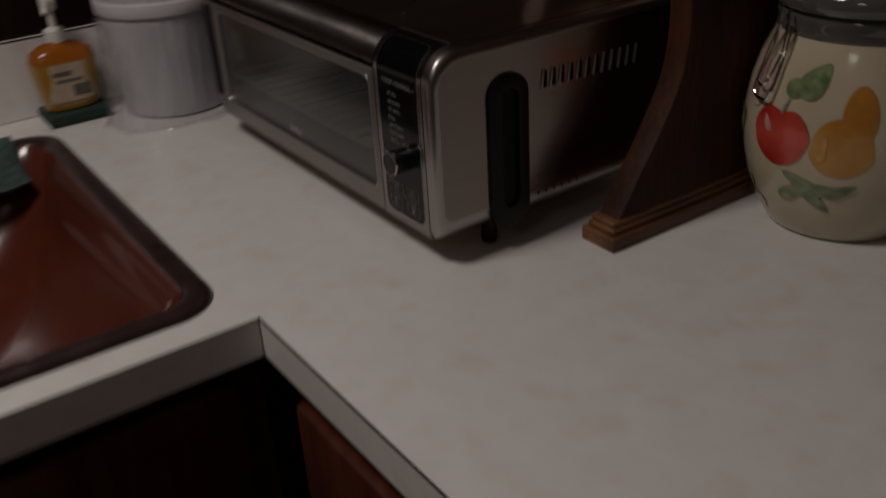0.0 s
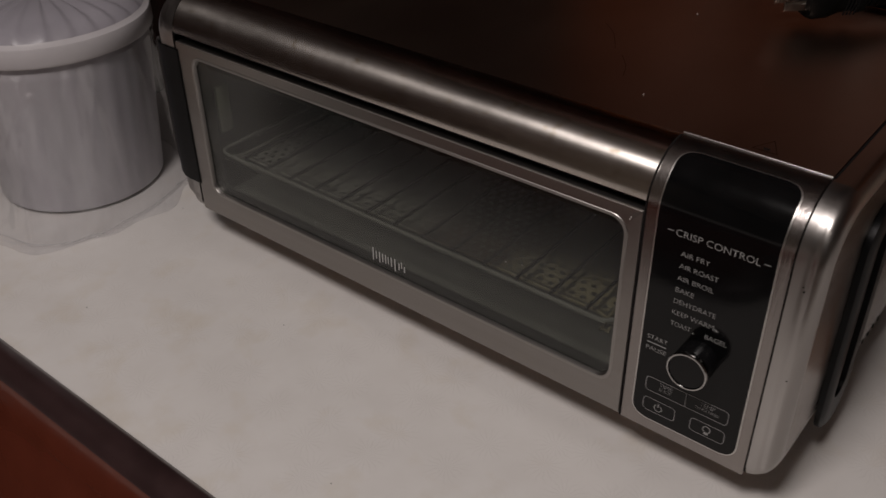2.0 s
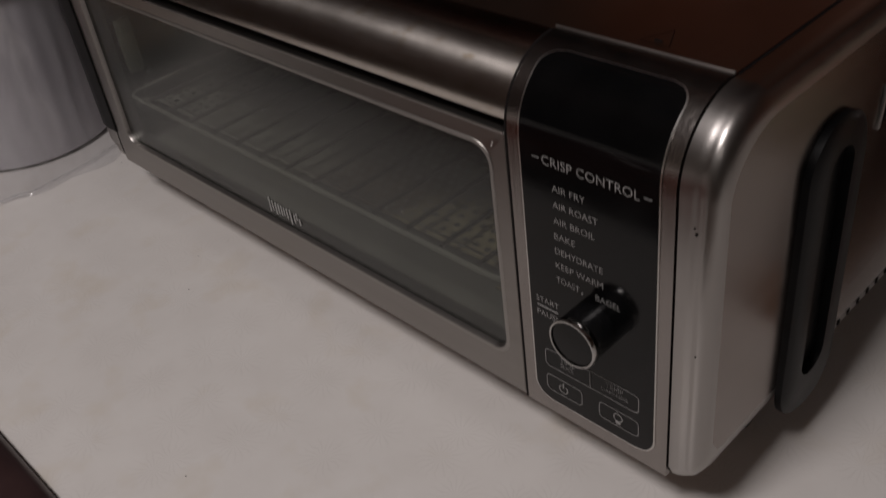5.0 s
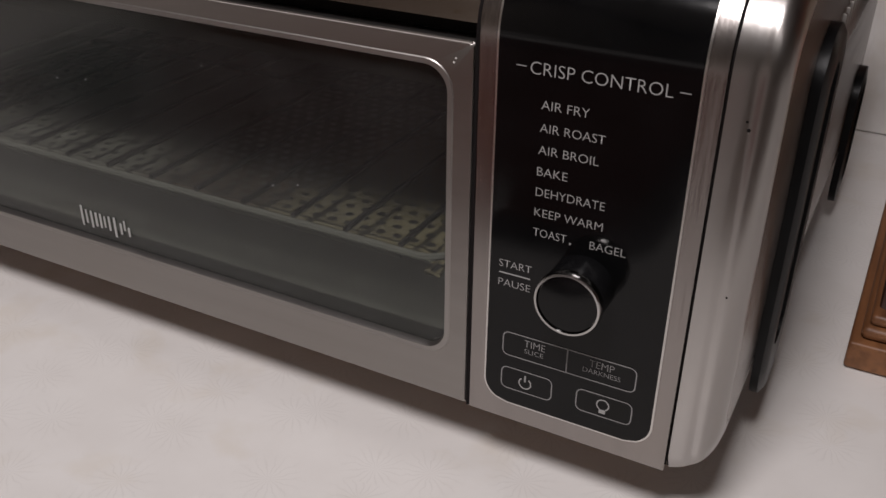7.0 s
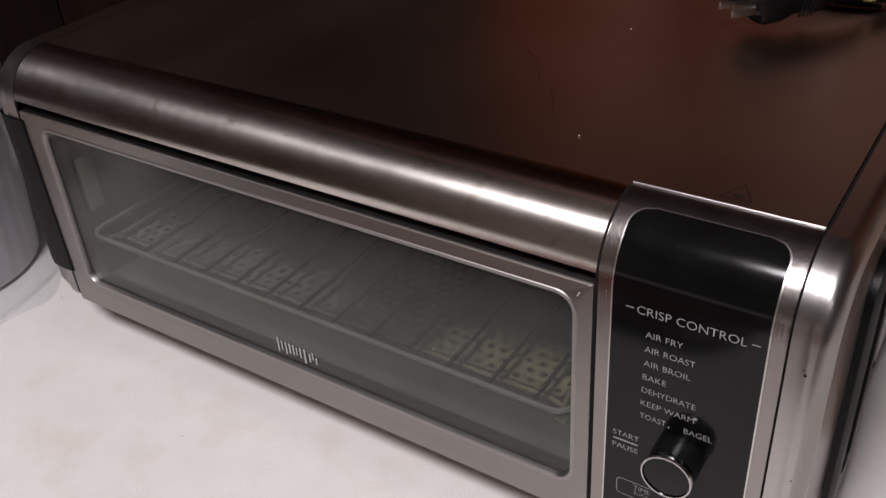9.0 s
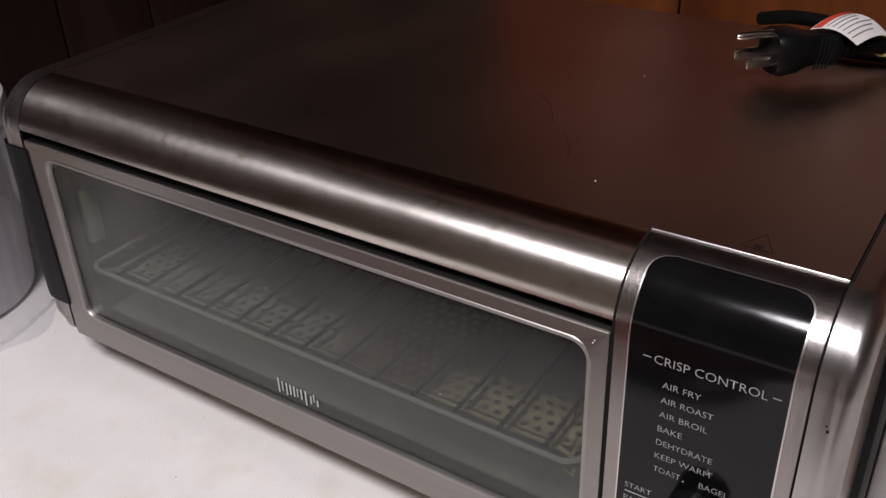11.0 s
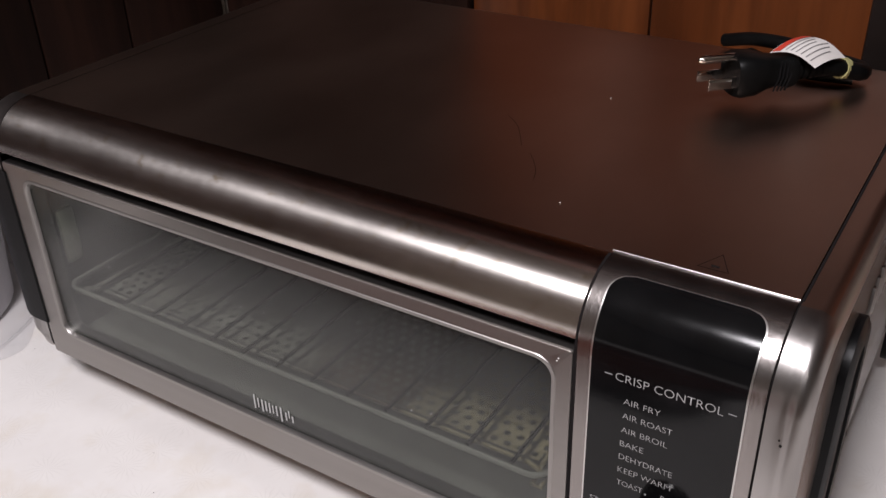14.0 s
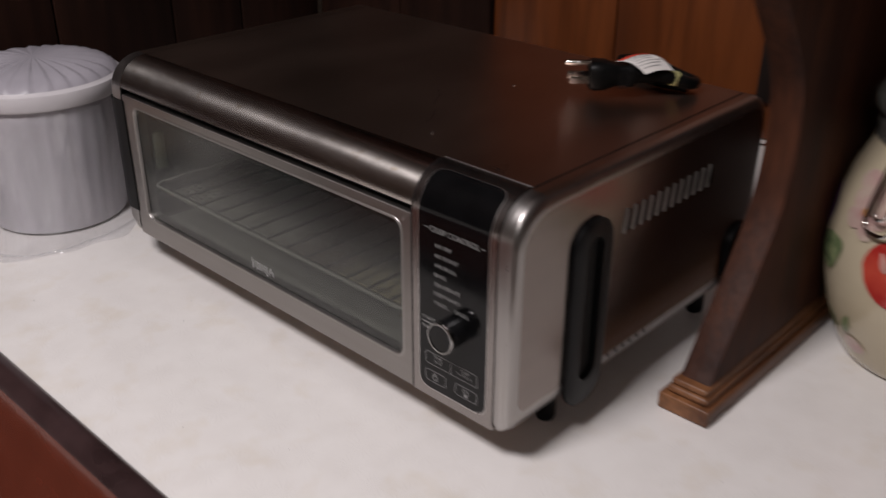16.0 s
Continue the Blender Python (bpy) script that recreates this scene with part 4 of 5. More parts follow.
    # dark specks on the end cap, a stray hair and dust on the top
    for u, v, r in ((0.0080, 1.0740, 0.0006), (0.0072, 1.0765, 0.0004), (0.0105, 1.0180, 0.0004)):
        part("speck", skin([[(u + q * r * math.cos(t), 0.0002 - h, v + q * r * math.sin(t)) for t in [2 * math.pi * i / 7 for i in range(7)]] for q, h in ((1.0, 0.0), (0.9, 0.0002), (0.4, 0.0004))], True, False, True), M_SEAM, oven)
    for line in (((-0.191, 0.144), (-0.180, 0.134), (-0.173, 0.124), (-0.165, 0.111)), ((-0.156, 0.104), (-0.149, 0.095), (-0.144, 0.087), (-0.140, 0.077))):
        part("hair", tube(smoothed([(u, v, OT + 0.0003) for u, v in line], 5), 0.00011, 6), M_SEAM, oven, "dark stray hair")
    for u, v in ((-0.151, 0.196), (-0.118, 0.062)):
        part("dust_speck", skin([[(u + q * 0.00032 * math.cos(t), v + q * 0.00032 * math.sin(t), OT + h) for t in [2 * math.pi * i / 7 for i in range(7)]] for q, h in ((1.0, 0.0002), (0.9, 0.0004), (0.4, 0.0006))], True, False, True), M_TAG, oven, "pale dust speck")
    # right side: handle, louvres, slots, rear foot
    side_handle(oven, SIDE, 1)
    side_handle(oven, -0.4913, -1)
    lobe = [[(-0.4765 + 0.0082 * math.sin(b) * math.cos(t), 0.0085 + 0.0090 * math.sin(b) * math.sin(t), 0.9500 - 0.0105 * math.cos(b)) for t in [2 * math.pi * i / 24 for i in range(24)]] for b in [math.pi * (0.04 + 0.92 * k / 12) for k in range(13)]]
    part("hinge_lobe", skin(lobe, True, True, True), M_CAP, oven, "rounded steel foot of the hinge end")
    grip = []
    for k in range(15):
        v = 0.9660 + (1.0800 - 0.9660) * k / 14
        e = min(v - 0.9660, 1.0800 - v)
        ins = 0.010 - math.sqrt(max(0.0, 0.010 ** 2 - (0.010 - e) ** 2)) if e < 0.010 else 0.0
        xo = -0.5110 + ins
        grip.append([(-0.4672, 0.0002, v), (-0.4682, -0.0012, v), (-0.4800, -0.0014, v), (-0.4880, -0.0006, v), (-0.4960, 0.0030, v), (xo + 0.006, 0.0090, v), (xo + 0.0015, 0.0130, v), (xo, 0.0180, v), (xo + 0.001, 0.060, v), (-0.4725, 0.060, v), (-0.4718, 0.0010, v)])
    grip = part("left_grip", skin(grip, True, True, True), M_CORD, oven, "black plastic grip at the hinge end")
    part("grip_edge", tube(smoothed([(-0.5000, 0.0095, 1.0790), (-0.5080, 0.0115, 1.0700), (-0.5090, 0.0118, 1.0200), (-0.5090, 0.0118, 0.9800), (-0.5010, 0.0095, 0.9680)], 5), 0.0016, 8), M_SOCKET, grip, "greyish worn edge of the grip")
    # flat outer faces take the darker steel, shade put into the colour
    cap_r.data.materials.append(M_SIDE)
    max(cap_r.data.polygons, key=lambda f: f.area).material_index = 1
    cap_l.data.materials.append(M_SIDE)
    # upward cap faces share the brown tint of the top's painted reflection
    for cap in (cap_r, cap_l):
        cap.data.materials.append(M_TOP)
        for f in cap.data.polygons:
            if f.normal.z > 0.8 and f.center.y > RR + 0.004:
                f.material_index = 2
    for k in range(12):
        y_ = 0.1215 + 0.0108 * k
        bm = boxed(SIDE - 0.0009, SIDE + 0.0015, y_, y_ + 0.0024, 1.0610, 1.0805, bevel=0.0008)
        bmesh.ops.transform(bm, verts=bm.verts, matrix=Matrix.Translation((0, y_, 1.071)) @ Matrix.Rotation(radians(-8), 4, "X") @ Matrix.Translation((0, -y_, -1.071)))
        part("vent_louvre", bm, M_EDGE, oven)
        part("vent_slot", boxed(SIDE + 0.0001, SIDE + 0.0006, y_ + 0.0032, y_ + 0.0066, 1.0625, 1.0790), M_SEAM, oven, "", False)
    for k in range(6):
        y_ = 0.116 + 0.0100 * k
        part("bottom_slot", boxed(SIDE - 0.0001, SIDE + 0.0004, y_, y_ + 0.0022, 0.9560, 0.9590), M_SEAM, oven, "", False)
    part("rear_guard", skin([[(xx, u, v) for u, v in o] for xx, o in ((SIDE - 0.0003, rounded(0.291, 0.334, 0.922, 1.004, 0.018)), (SIDE + 0.0036, rounded(0.291, 0.334, 0.922, 1.004, 0.018)), (SIDE + 0.0046, rounded(0.297, 0.328, 0.934, 0.997, 0.014)), (SIDE + 0.0004, rounded(0.299, 0.326, 0.936, 0.995, 0.013)))]), M_BLACK, oven, "black rear bumper")
    part("top_seam", boxed(0.0006, 0.0014, 0.034, BACK - 0.02, OT - 0.001, OT + 0.0003), M_SEAM, oven, "", False)
    for x_ in (-0.462, -0.008):
        for y_ in (0.074, 0.300):
            part("foot", lathe([(0.007, TOP + 0.0005), (0.008, TOP + 0.004), (0.0075, OB + 0.002)], (x_, y_), 20, True, True), M_BLACK, oven, "black rubber foot")
    return oven


build_oven()


# ---- plug and cord lying on the oven ----
def build_plug():
    plug = thing("power_plug", "black three-pin power plug with its coiled cord lying on the oven", "plug")
    o = Vector((-0.0890, 0.2175, OT + 0.0012))
    # local frame: d points from the pins back along the cord
    d = Vector((0.72, 0.69, 0)).normalized()
    s = Vector((-d.y, d.x, 0))

    def P(a, b, c):
        return tuple(o + d * a + s * b + Vector((0, 0, c)))
    secs = [(0.000, 0.012, 0.0115), (0.003, 0.0135, 0.0125), (0.012, 0.0130, 0.0120), (0.020, 0.0100, 0.0095), (0.028, 0.0085, 0.0085), (0.033, 0.0105, 0.0100), (0.037, 0.0095, 0.0090)]
    loops = []
    for a, w, h in secs:
        loops.append([P(a, w * math.copysign(abs(math.cos(t)) ** 0.6, math.cos(t)), 0.0175 + h * math.copysign(abs(math.sin(t)) ** 0.6, math.sin(t))) for t in [2 * math.pi * i / 24 for i in range(24)]])
    part("plug_body", skin(loops, True, True, True), M_CORD, plug)
    for k in range(4):
        a = 0.023 + 0.0023 * k
        part("grip_rib", tube([P(a, -0.0088, 0.008), P(a + 0.002, -0.0100, 0.016), P(a + 0.003, -0.0086, 0.025)], 0.0006, 6), M_BLACK, plug)
    part("ground_pin", tube([P(0.001, 0.0, 0.0275), P(-0.018, 0.0, 0.0275), P(-0.020, 0, 0.0275)], [0.0024, 0.0024, 0.0012], 12), M_CHROME, plug)
    for b in (0.0075, -0.0075):
        bm = boxed(-0.0165, 0.001, -0.0008, 0.0008, -0.0032, 0.0032, bevel=0.0006)
        bmesh.ops.transform(bm, verts=bm.verts, matrix=Matrix.Translation(P(0, b, 0.0150)) @ Matrix.Rotation(math.atan2(d.y, d.x), 4, "Z"))
        part("blade", bm, M_CHROME, plug)
    for k in range(5):
        a = 0.038 + 0.0042 * k
        part("strain_rib", tube([P(a, 0, 0.017), P(a + 0.0026, 0, 0.017)], 0.0072 - 0.0003 * k, 14), M_CORD, plug)
    zc = OT + 0.0165
    cord = smoothed([P(0.036, 0, 0.017), P(0.060, 0.0, 0.0160), P(0.070, 0.001, 0.0140), (-0.0300, 0.2790, OT + 0.010), (-0.0330, 0.2920, OT + 0.008), (-0.0520, 0.2960, OT + 0.010), (-0.0740, 0.2970, OT + 0.014), (-0.1000, 0.3060, OT + 0.012), (-0.1220, 0.3150, OT + 0.0055)], 6)
    part("cord", tube(cord, [0.0055 - 0.0012 * i / len(cord) for i in range(len(cord))], 10), M_CORD, plug)
    part("cord", tube(smoothed([(-0.0340, 0.2830, OT + 0.005), (-0.0600, 0.2800, OT + 0.005), (-0.0850, 0.2860, OT + 0.005), (-0.1000, 0.2950, OT + 0.005)], 6), 0.0046, 10), M_CORD, plug, "second strand of the black cord")
    part("cord_tip", tube([P(0.0690, 0.001, 0.0140), P(0.0735, 0.003, 0.0128)], 0.0062, 12), M_TIP, plug, "pale yellow tape end")
    # paper tag folded over the cord
    L, T, R, B = Vector((-0.0720, 0.2300, OT + 0.0300)), Vector((-0.0610, 0.2560, OT + 0.0335)), Vector((-0.0370, 0.2630, OT + 0.0225)), Vector((-0.0480, 0.2375, OT + 0.0225))

    def sheet(u0, u1, v0, v1, off, n=8):
        loops = []
        for i in range(n + 1):
            v = v0 + (v1 - v0) * i / n
            row = []
            for k in range(9):
                u = u0 + (u1 - u0) * k / 8
                q = (L * (1 - u) + T * u) * (1 - v) + (B * (1 - u) + R * u) * v
                row.append(tuple(q + Vector((0, 0, 0.004 * math.sin(math.pi * v) + 0.002 * math.sin(math.pi * u) + off))))
            loops.append(row)
        return skin(loops, False)
    tag = part("warning_tag", sheet(0, 1, 0, 1, 0.0), M_TAG, plug, "folded white paper tag with a red heading")
    part("tag_heading", sheet(0.02, 0.98, 0.03, 0.20, 0.0004, 3), M_RED, tag)
    for k in range(6):
        v = 0.28 + 0.11 * k
        part("print_bar", sheet(0.06, 0.92 - 0.12 * (k % 3), v, v + 0.022, 0.0004, 2), M_INK, tag)
    return plug


build_plug()


# ---- pail in its bag ----
def build_pail():
    c = (-0.651, -0.001)
    pail = thing("plastic_pail", "milky white plastic pail with a pleated white lid", "pail")
    part("pail_body", lathe([(0.030, TOP + 0.0012), (0.0685, TOP + 0.001), (0.0728, TOP + 0.004), (0.0745, TOP + 0.03), (0.0785, TOP + 0.08), (0.0838, 1.050), (0.0845, 1.060)], c, 288, True, False, lambda a, r, z: r + (0.00025 * math.cos(32 * a) if z > TOP + 0.02 else 0.0)), M_PAIL, pail)
    rows = [(0.0852, 1.0530), (0.0876, 1.0532), (0.0886, 1.0550), (0.0886, 1.0670), (0.0878, 1.0694), (0.0860, 1.0705), (0.0840, 1.0725), (0.0800, 1.0770), (0.0720, 1.0815), (0.0550, 1.0860), (0.0360, 1.0880), (0.0180, 1.0888), (0.002, 1.0890)]
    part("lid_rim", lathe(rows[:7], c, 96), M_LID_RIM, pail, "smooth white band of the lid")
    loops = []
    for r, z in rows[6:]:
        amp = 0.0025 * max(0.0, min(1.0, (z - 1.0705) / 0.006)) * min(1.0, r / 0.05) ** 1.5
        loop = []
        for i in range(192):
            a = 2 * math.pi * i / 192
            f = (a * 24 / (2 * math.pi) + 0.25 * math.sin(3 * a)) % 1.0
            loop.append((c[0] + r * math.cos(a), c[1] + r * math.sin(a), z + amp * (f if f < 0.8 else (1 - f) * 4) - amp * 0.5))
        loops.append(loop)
    part("lid", skin(loops, True, False, True), M_LID, pail, "white lid with radial pleats, toned grey-lilac for shade")
    bag = thing("plastic_bag", "crumpled clear plastic bag slumped round the pail", "bag")
    foot = [(-180, 0.084), (-140, 0.084), (-105, 0.083), (-88, 0.098), (-71, 0.108), (-50, 0.121), (-40, 0.123), (-28, 0.118), (-10, 0.109), (12, 0.106), (24, 0.106), (32, 0.109), (42, 0.100), (70, 0.096), (130, 0.090), (180, 0.084)]

    def reach(a):
        return spread(a) - 0.005 * math.cos(a) - 0.007 * math.sin(a)

    def spread(a):
        d = (math.degrees(a) + 180) % 360 - 180
        for (d0, r0), (d1, r1) in zip(foot, foot[1:]):
            if d0 <= d <= d1:
                t = (d - d0) / (d1 - d0)
                t = t * t * (3 - 2 * t)
                return r0 + (r1 - r0) * t
        return 0.094
    rng = random.Random(11)
    folds = [(rng.uniform(-math.pi, math.pi), rng.uniform(-0.7, 0.7), rng.uniform(0.018, 0.06), rng.uniform(-0.0010, 0.0018), rng.uniform(0.0, 0.5), rng.uniform(0.5, 1.1)) for _ in range(64)]

    def film(a, f):
        base = 0.0876 + (reach(a) - 0.0876) * (1 - f) ** 1.7
        k = 0.0
        for a0, slope, wid, high, f0, f1 in folds:
            d = (a - a0 - slope * (f - 0.5) + math.pi) % (2 * math.pi) - math.pi
            if abs(d) < wid and f0 <= f <= f1:
                k += high * (1 - abs(d) / wid)
        k += 0.0016 * noise.noise(Vector((6 * math.cos(a), 6 * math.sin(a), 5 * f)))
        side = math.exp(-(((a + math.radians(100) + math.pi) % (2 * math.pi) - math.pi) / 0.75) ** 2)
        k += 0.0040 * side * abs(noise.noise(Vector((16 * math.cos(a), 16 * math.sin(a), 9 * f))))
        return max(0.0750 + 0.0105 * f, base + k * min(1.0, 0.25 + 2 * f * (1.35 - f)))
    n, m = 280, 30
    loops = []
    for j in range(m + 1):
        f = j / m
        loops.append([(c[0] + film(a, f) * math.cos(a), c[1] + film(a, f) * math.sin(a), TOP + 0.0022 + 0.137 * f) for a in [2 * math.pi * i / n for i in range(n)]])
    part("bag_film", skin(loops), M_BAG, bag)
    hem = []
    for j in range(7):
        loop = []
        for i in range(n):
            a = 2 * math.pi * i / n
            extra = (0.010 + 0.006 * math.sin(5 * a + 1) + 0.003 * math.sin(13 * a)) * max(0.0, math.cos((a + 0.35) / 1.3 if a < math.pi else (a - 2 * math.pi + 0.35) / 1.3)) if abs((math.degrees(a) + 180) % 360 - 180 + 20) < 75 else 0.0
            r = film(a, 0) - 0.001 + extra * j / 6
            z = TOP + 0.0012 + 0.0022 * abs(math.sin(17 * a + 4 * math.sin(3 * a) + j)) * math.sin(math.pi * min(1, (j + 1) / 7)) + 0.0012 * (1 - j / 6)
            loop.append((c[0] + r * math.cos(a), c[1] + r * math.sin(a), z))
        hem.append(loop)
    part("bag_hem", skin(hem), M_BAG, bag, "wrinkled hem lying on the counter")


build_pail()


# ---- soap bottle on its sponge ----
def build_soap():
    sponge = part("sponge", boxed(-0.730, -0.661, -0.180, -0.094, TOP + 0.0005, TOP + 0.0165, bevel=0.004), M_SPONGE)
    tagged(sponge, "dark green scouring sponge lying behind the sink", "sponge")
    bottle = thing("soap_bottle", "amber liquid soap pump bottle with a white pump", "soap bottle")
    cx, cy, z0 = -0.698, -0.138, TOP + 0.017

    def ov(wx, wy, z, n=40):
        return [(cx + wx * math.copysign(abs(math.cos(t)) ** 0.7, math.cos(t)), cy + wy * math.copysign(abs(math.sin(t)) ** 0.7, math.sin(t)), z) for t in [2 * math.pi * i / n for i in range(n)]]
    part("bottle", skin([ov(0.018, 0.030, z0), ov(0.023, 0.036, z0 + 0.002), ov(0.025, 0.0395, z0 + 0.012), ov(0.026, 0.0435, z0 + 0.050), ov(0.0255, 0.0445, z0 + 0.068)], True, True, False), M_SOAP, bottle, "amber liquid behind clear plastic")
    part("shoulder", skin([ov(0.0255, 0.0445, z0 + 0.068), ov(0.0235, 0.041, z0 + 0.079), ov(0.018, 0.028, z0 + 0.087), ov(0.0125, 0.0135, z0 + 0.091), ov(0.0120, 0.0120, z0 + 0.096)], True, False, True), M_SOAP_TOP, bottle, "orange shoulder")
    lab = part("label", skin([[(cx + 0.0253 + 0.0010 - 0.006 * abs(u) ** 4, cy + u * 0.031, z0 + z) for u in [-1 + 0.125 * i for i in range(17)]] for z in (0.014, 0.030, 0.046, 0.066)], False), M_LABEL, bottle, "beige label with dark print")
    for (u0, u1, za, zb) in ((-0.7, 0.1, 0.050, 0.056), (-0.6, 0.5, 0.041, 0.045), (0.05, 0.8, 0.020, 0.036)):
        part("print_bar", skin([[(cx + 0.0268 - 0.006 * abs(u) ** 4, cy + u * 0.031, z0 + z) for u in [u0 + (u1 - u0) * i / 6 for i in range(7)]] for z in (za, zb)], False), M_LABEL_DARK, lab)
    part("collar", lathe([(0.0135, z0 + 0.092), (0.0140, z0 + 0.094), (0.0140, z0 + 0.108), (0.0120, z0 + 0.110), (0.0060, z0 + 0.112)], (cx, cy), 24, True, True), M_WHITE, bottle)
    part("pump_stem", lathe([(0.0045, z0 + 0.108), (0.0045, z0 + 0.138)], (cx, cy), 16), M_WHITE, bottle)
    part("pump_head", lathe([(0.0085, z0 + 0.134), (0.0100, z0 + 0.137), (0.0100, z0 + 0.150), (0.0080, z0 + 0.153)], (cx, cy), 20, True, True), M_WHITE, bottle)
    part("spout", tube(smoothed([(cx, cy, z0 + 0.146), (cx + 0.016, cy - 0.006, z0 + 0.147), (cx + 0.032, cy - 0.012, z0 + 0.144), (cx + 0.037, cy - 0.014, z0 + 0.138)], 5), 0.0042, 10), M_WHITE, bottle)


build_soap()

# dish cloth hung over the far rim of the sink
line = smoothed([(-0.634, 0, 0.9265), (-0.626, 0, 0.9275), (-0.615, 0, 0.9235), (-0.603, 0, 0.907), (-0.592, 0, 0.893), (-0.572, 0, 0.886), (-0.552, 0, 0.887)], 5)
loops = []
for k in range(15):
    f = k / 14
    yy = -0.365 + 0.125 * f
    up = [(p[0] + 0.004 * noise.noise(Vector((p[0] * 40, yy * 30, 0))), yy, p[2] + 0.003 * noise.noise(Vector((p[0] * 50, yy * 40, 5)))) for p in line]
    loops.append(up + [(p[0] - 0.004, yy, p[2] - 0.0055) for p in reversed(up)])
bm = skin(loops, True, True, True)
scrub = part("dish_cloth", bm, M_TEAL)
tagged(scrub, "folded grey-teal dish cloth lying in the sink", "dish cloth")


# ---- bracket ----
def build_bracket():
    br = thing("shelf_bracket", "scroll-cut brown oak side panel on a stepped plinth", "wooden bracket")
    edge = smoothed([(0, 0.160, 0.938), (0, 0.167, 0.948), (0, 0.179, 0.967), (0, 0.197, 0.994), (0, 0.214, 1.020), (0, 0.234, 1.058), (0, 0.242, 1.095), (0, 0.242, 1.130), (0, 0.234, 1.162), (0, 0.214, 1.193), (0, 0.194, 1.217), (0, 0.172, 1.250), (0, 0.162, 1.310), (0, 0.160, 1.45), (0, 0.160, 1.623)], 5)
    x0, x1, ch = 0.0570, 0.0840, 0.0025
    loops = []
    for p in edge:
        yf, z = p[1], p[2]
        loops.append([(x0, WALL_Y - 0.022, z), (x0, yf + ch, z), (x0 + ch * 0.3, yf + ch * 0.3, z), (x0 + ch, yf, z), (x1 - ch, yf, z), (x1 - ch * 0.3, yf + ch * 0.3, z), (x1, yf + ch, z), (x1, WALL_Y - 0.022, z)])
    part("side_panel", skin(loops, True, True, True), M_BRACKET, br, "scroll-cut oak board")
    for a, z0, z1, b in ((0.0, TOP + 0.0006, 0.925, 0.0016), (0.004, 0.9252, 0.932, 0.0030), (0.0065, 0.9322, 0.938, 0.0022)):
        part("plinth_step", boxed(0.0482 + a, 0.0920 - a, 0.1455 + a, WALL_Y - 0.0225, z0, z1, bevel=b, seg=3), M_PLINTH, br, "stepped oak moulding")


build_bracket()

# ---- outlet ----
def build_outlet():
    out = thing("wall_outlet", "dark brown double wall outlet on the wood boards", "outlet")
    yb = WALL_Y - 0.0125
    xc, zc = -0.0225, 1.1215
    part("plate", boxed(xc - 0.0365, xc + 0.0365, yb - 0.006, yb, zc - 0.059, zc + 0.059, bevel=0.003), M_PLATE, out)
    for dz in (-0.0195, 0.0195):
        pts = [(xc + 0.0172 * math.cos(t), zc + dz + max(-0.0125, min(0.0125, 0.0172 * math.sin(t)))) for t in [2 * math.pi * i / 32 for i in range(32)]]
        face = part("socket", skin([[(u, yb - 0.0055, v) for u, v in pts], [(u, yb - 0.0085, v) for u, v in pts]], True, True, True), M_SOCKET, out, "worn grey-brown socket face")
        for du in (-0.0062, 0.0062):
            part("slot", boxed(xc + du - 0.0009, xc + du + 0.0009, yb - 0.0090, yb - 0.0084, zc + dz - 0.001, zc + dz + 0.007), M_SEAM, face, "", False)
        part("slot", boxed(xc - 0.0022, xc + 0.0022, yb - 0.0090, yb - 0.0084, zc + dz - 0.0085, zc + dz - 0.0045), M_SEAM, face, "", False)
    part("screw", boxed(xc - 0.0028, xc + 0.0028, yb - 0.0070, yb - 0.0058, zc - 0.0028, zc + 0.0028, bevel=0.001), M_CHROME, out)


build_outlet()


# ---- painted jar ----
JX, JY = 0.174, 0.372
JAR = [(0.030, TOP + 0.0012), (0.062, TOP + 0.001), (0.067, TOP + 0.003), (0.0715, TOP + 0.010), (0.0800, TOP + 0.026), (0.0885, TOP + 0.048), (0.0940, TOP + 0.072), (0.0965, TOP + 0.096), (0.0960, TOP + 0.118), (0.0925, TOP + 0.143), (0.0860, TOP + 0.166), (0.0780, TOP + 0.184), (0.0730, TOP + 0.195), (0.0720, TOP + 0.204)]


def jar_radius(z):
    for (r0, z0), (r1, z1) in zip(JAR[2:], JAR[3:]):
        if z0 <= z <= z1:
            return r0 + (r1 - r0) * (z - z0) / (z1 - z0)
    return JAR[-1][0]


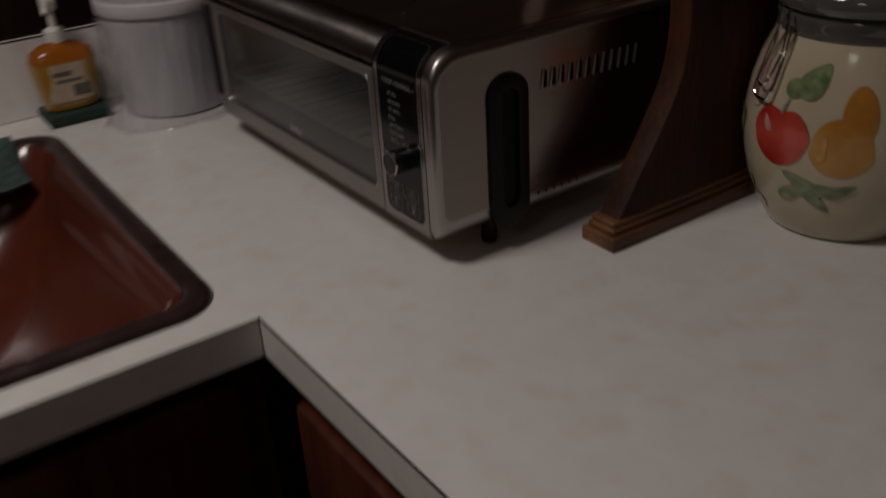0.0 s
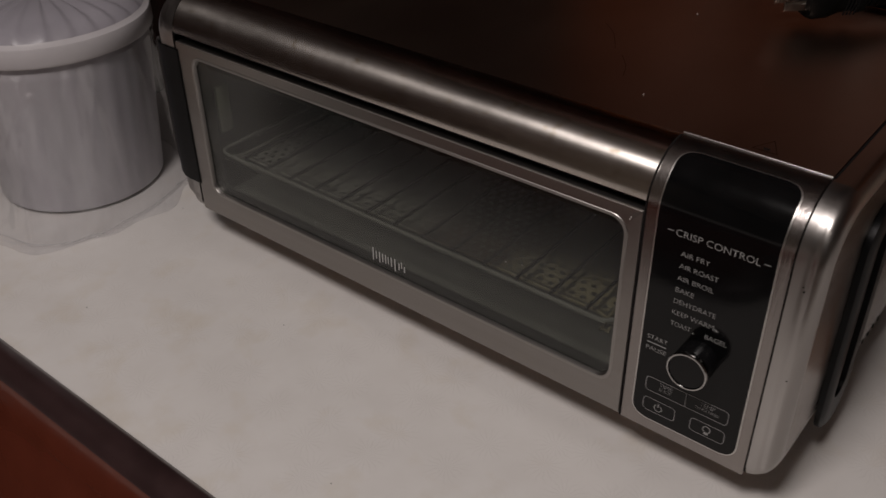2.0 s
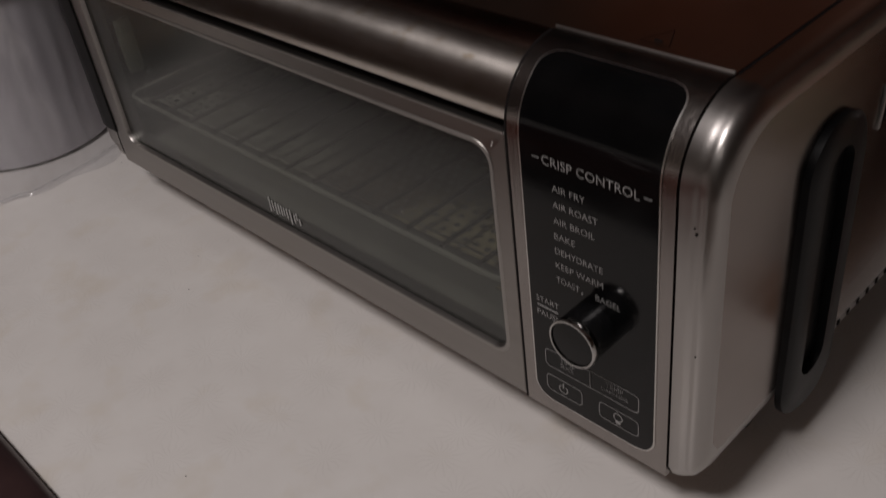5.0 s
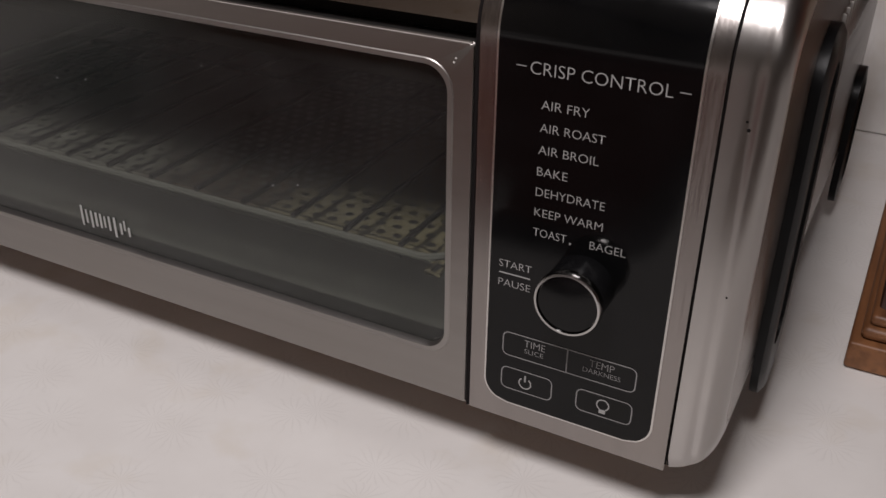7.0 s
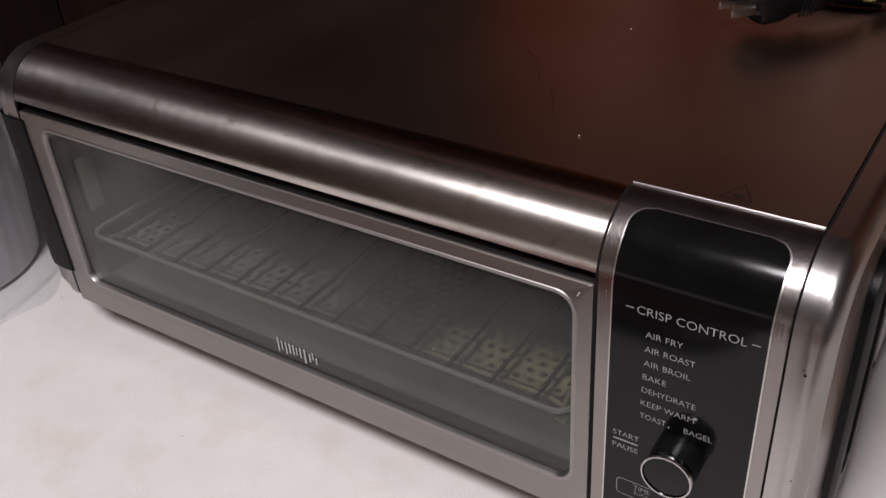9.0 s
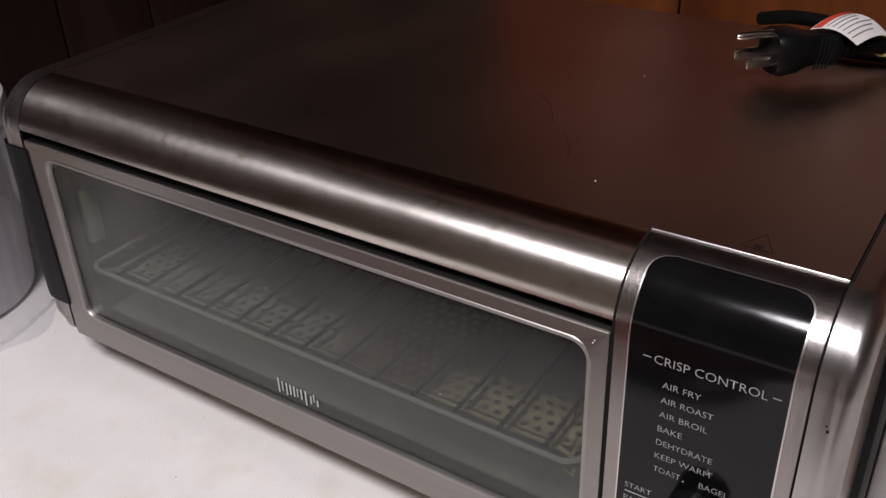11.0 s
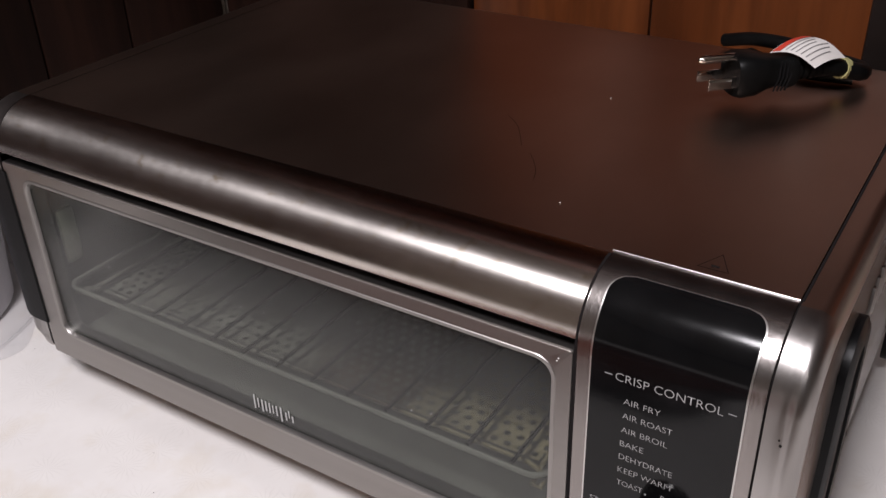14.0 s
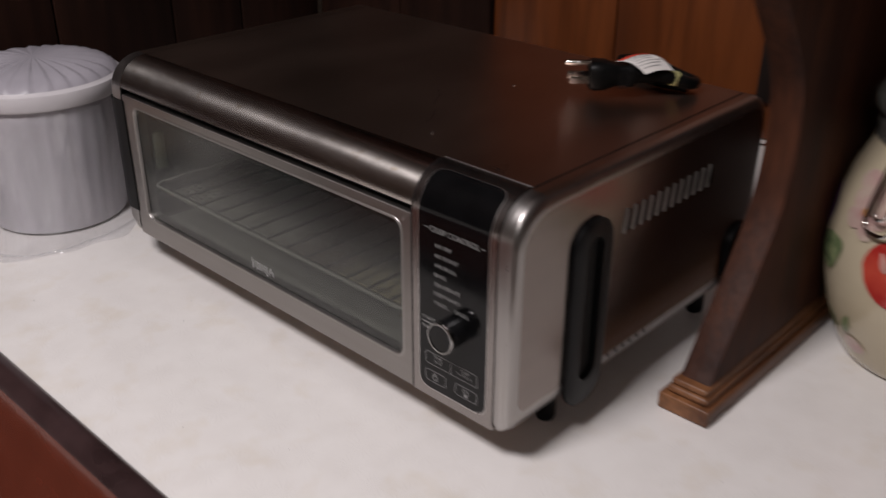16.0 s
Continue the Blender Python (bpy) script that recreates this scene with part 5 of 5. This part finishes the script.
def build_jar():
    jar = thing("cookie_jar", "cream ceramic jar painted with fruit, closed by a smoky glass lid", "jar")
    body = part("jar_body", lathe(JAR, (JX, JY), 72, True), M_CERAMIC, jar)
    part("jar_neck", lathe([(0.0735, TOP + 0.191), (0.0760, TOP + 0.195), (0.0745, TOP + 0.201), (0.0765, TOP + 0.207), (0.0745, TOP + 0.213), (0.0700, TOP + 0.216)], (JX, JY), 56), M_JARLID, jar, "smoky glass neck rings")
    part("jar_lid", lathe([(0.0790, TOP + 0.216), (0.0815, TOP + 0.220), (0.0810, TOP + 0.229), (0.0740, TOP + 0.237), (0.0450, TOP + 0.245), (0.0150, TOP + 0.249), (0.0140, TOP + 0.263), (0.0180, TOP + 0.273), (0.0020, TOP + 0.277)], (JX, JY), 56, True, True), M_JARLID, jar, "smoky glass lid")

    def decal(name, ang, zc, pts, material, off=0.0007):
        """A painted shape laid on the curved side: pts in metres round a centre."""
        r0 = jar_radius(zc)
        loops = []
        for f in (1.0, 0.72, 0.42, 0.14):
            ring = []
            for u, v in pts:
                z = zc + v * f
                r = jar_radius(z) + off
                a = radians(ang) + u * f / r0
                ring.append((JX + r * math.cos(a), JY + r * math.sin(a), z))
            loops.append(ring)
        part(name, skin(loops, True, False, True), material, body)

    def blob(w, h, top=1.0, n=28, bite=0.0):
        out = []
        for i in range(n):
            t = 2 * math.pi * i / n
            ww = w * (1 if math.sin(t) < 0 else top)
            out.append((ww * math.cos(t), h * math.sin(t) - bite * math.exp(-((t - math.pi / 2) / 0.35) ** 2)))
        return out

    def leaf(length, width, turn, n=20):
        out = []
        for i in range(n):
            t = 2 * math.pi * i / n
            u, v = length * math.cos(t), width * math.sin(t) * (1 - 0.45 * math.cos(t))
            out.append((u * math.cos(turn) - v * math.sin(turn), u * math.sin(turn) + v * math.cos(turn)))
        return out
    A = -75.0   # the side of the jar with the apple and the pear
    decal("pear", A + 15, 1.016, blob(0.0285, 0.0275, 0.92), M_PEAR)
    decal("pear", A + 22, 1.045, blob(0.0145, 0.027), M_PEAR, 0.0009)
    decal("apple", A - 20, 1.018, blob(0.0295, 0.0290, 1.06, 28, 0.007), M_APPLE, 0.0011)
    decal("apple_stroke", A - 28, 1.026, leaf(0.0085, 0.0035, 2.0), M_STROKE, 0.0015)
    decal("pear_stroke", A + 6, 1.014, leaf(0.012, 0.0035, 1.4), M_PEAR_LIGHT, 0.0015)
    decal("apple_stalk", A - 18, 1.046, leaf(0.009, 0.0014, 1.2), M_INK, 0.0014)
    for du, z, ln, w, tn in ((-4, 0.976, 0.020, 0.0065, 2.7), (6, 0.972, 0.022, 0.0065, 0.15), (-8, 0.966, 0.018, 0.006, 0.5), (4, 0.962, 0.018, 0.0055, -0.7), (-4, 1.072, 0.018, 0.011, 1.0), (-12, 1.064, 0.014, 0.008, 0.3), (18, 0.974, 0.014, 0.005, 0.5)):
        decal("leaf", A + du, z, leaf(ln, w, tn), M_LEAF, 0.0013)
    for du, z in ((-42, 1.066), (-36, 1.072), (-41, 1.056)):
        decal("flower", A + du, z, blob(0.009, 0.009), M_PINK, 0.0013)
    # the side towards the bracket: blossoms, leaf and plums
    B = -139.0
    for k in range(5):
        t = 2 * math.pi * k / 5
        decal("flower", B + 19 + math.degrees(0.013 * math.cos(t) / 0.09), 1.056 + 0.013 * math.sin(t), blob(0.009, 0.009), M_PINK, 0.0010 + 0.0001 * k)
    decal("flower_heart", B + 19, 1.056, blob(0.004, 0.004), M_PEAR, 0.0018)
    decal("flower", B + 12, 1.078, blob(0.011, 0.009), M_PINK, 0.0010)
    decal("leaf", B + 1, 1.012, leaf(0.019, 0.015, 0.6), M_LEAF, 0.0012)
    decal("leaf", B + 18, 0.955, leaf(0.010, 0.004, 1.2), M_LEAF, 0.0012)
    decal("leaf", B + 4, 0.950, leaf(0.009, 0.004, 2.0), M_LEAF, 0.0012)
    decal("flower", B + 22, 0.936, blob(0.011, 0.008), M_PINK, 0.0010)
    decal("plum", B - 18, 1.040, blob(0.014, 0.020), M_PLUM)
    decal("plum", B - 24, 1.006, blob(0.015, 0.019), M_PLUM, 0.0009)
    # wire bail clasp
    ca = radians(A - 35)
    def Q(r, a, z):
        return (JX + r * math.cos(ca + a), JY + r * math.sin(ca + a), z)
    part("clasp_wire", tube(smoothed([Q(0.080, -0.10, 1.112), Q(0.088, -0.14, 1.086), Q(0.0985, -0.12, 1.052), Q(0.0995, 0.0, 1.046), Q(0.0985, 0.12, 1.052), Q(0.088, 0.14, 1.086), Q(0.080, 0.10, 1.112)], 5), 0.0016, 8), M_CHROME, jar, "steel wire clasp")
    part("clasp_wire", tube(smoothed([Q(0.082, -0.07, 1.126), Q(0.086, -0.08, 1.092), Q(0.0985, -0.06, 1.062), Q(0.0990, 0.06, 1.062), Q(0.086, 0.08, 1.092), Q(0.082, 0.07, 1.126)], 5), 0.0014, 8), M_CHROME, jar, "steel wire clasp")


build_jar()


# ---- crumbs ----
bm = bmesh.new()
rng = random.Random(5)
for x, y in ((-0.528, 0.017), (-0.362, -0.017), (-0.335, -0.042), (-0.20, -0.13), (-0.12, -0.09), (0.06, -0.05), (-0.47, -0.12), (0.13, 0.10)):
    r = rng.uniform(0.00025, 0.0005)
    pts = [[(x + q * r * math.cos(t) * rng.uniform(0.7, 1.2), y + q * r * math.sin(t) * rng.uniform(0.7, 1.2), TOP + 0.0003 + h * r) for t in [2 * math.pi * i / 7 for i in range(7)]] for q, h in ((0.8, 0.0), (1.0, 0.5), (0.5, 1.0))]
    skin(pts, True, True, True, bm)
tagged(part("crumbs", bm, M_INK), "a few dark crumbs scattered on the white counter", "crumbs", "", "stuff")
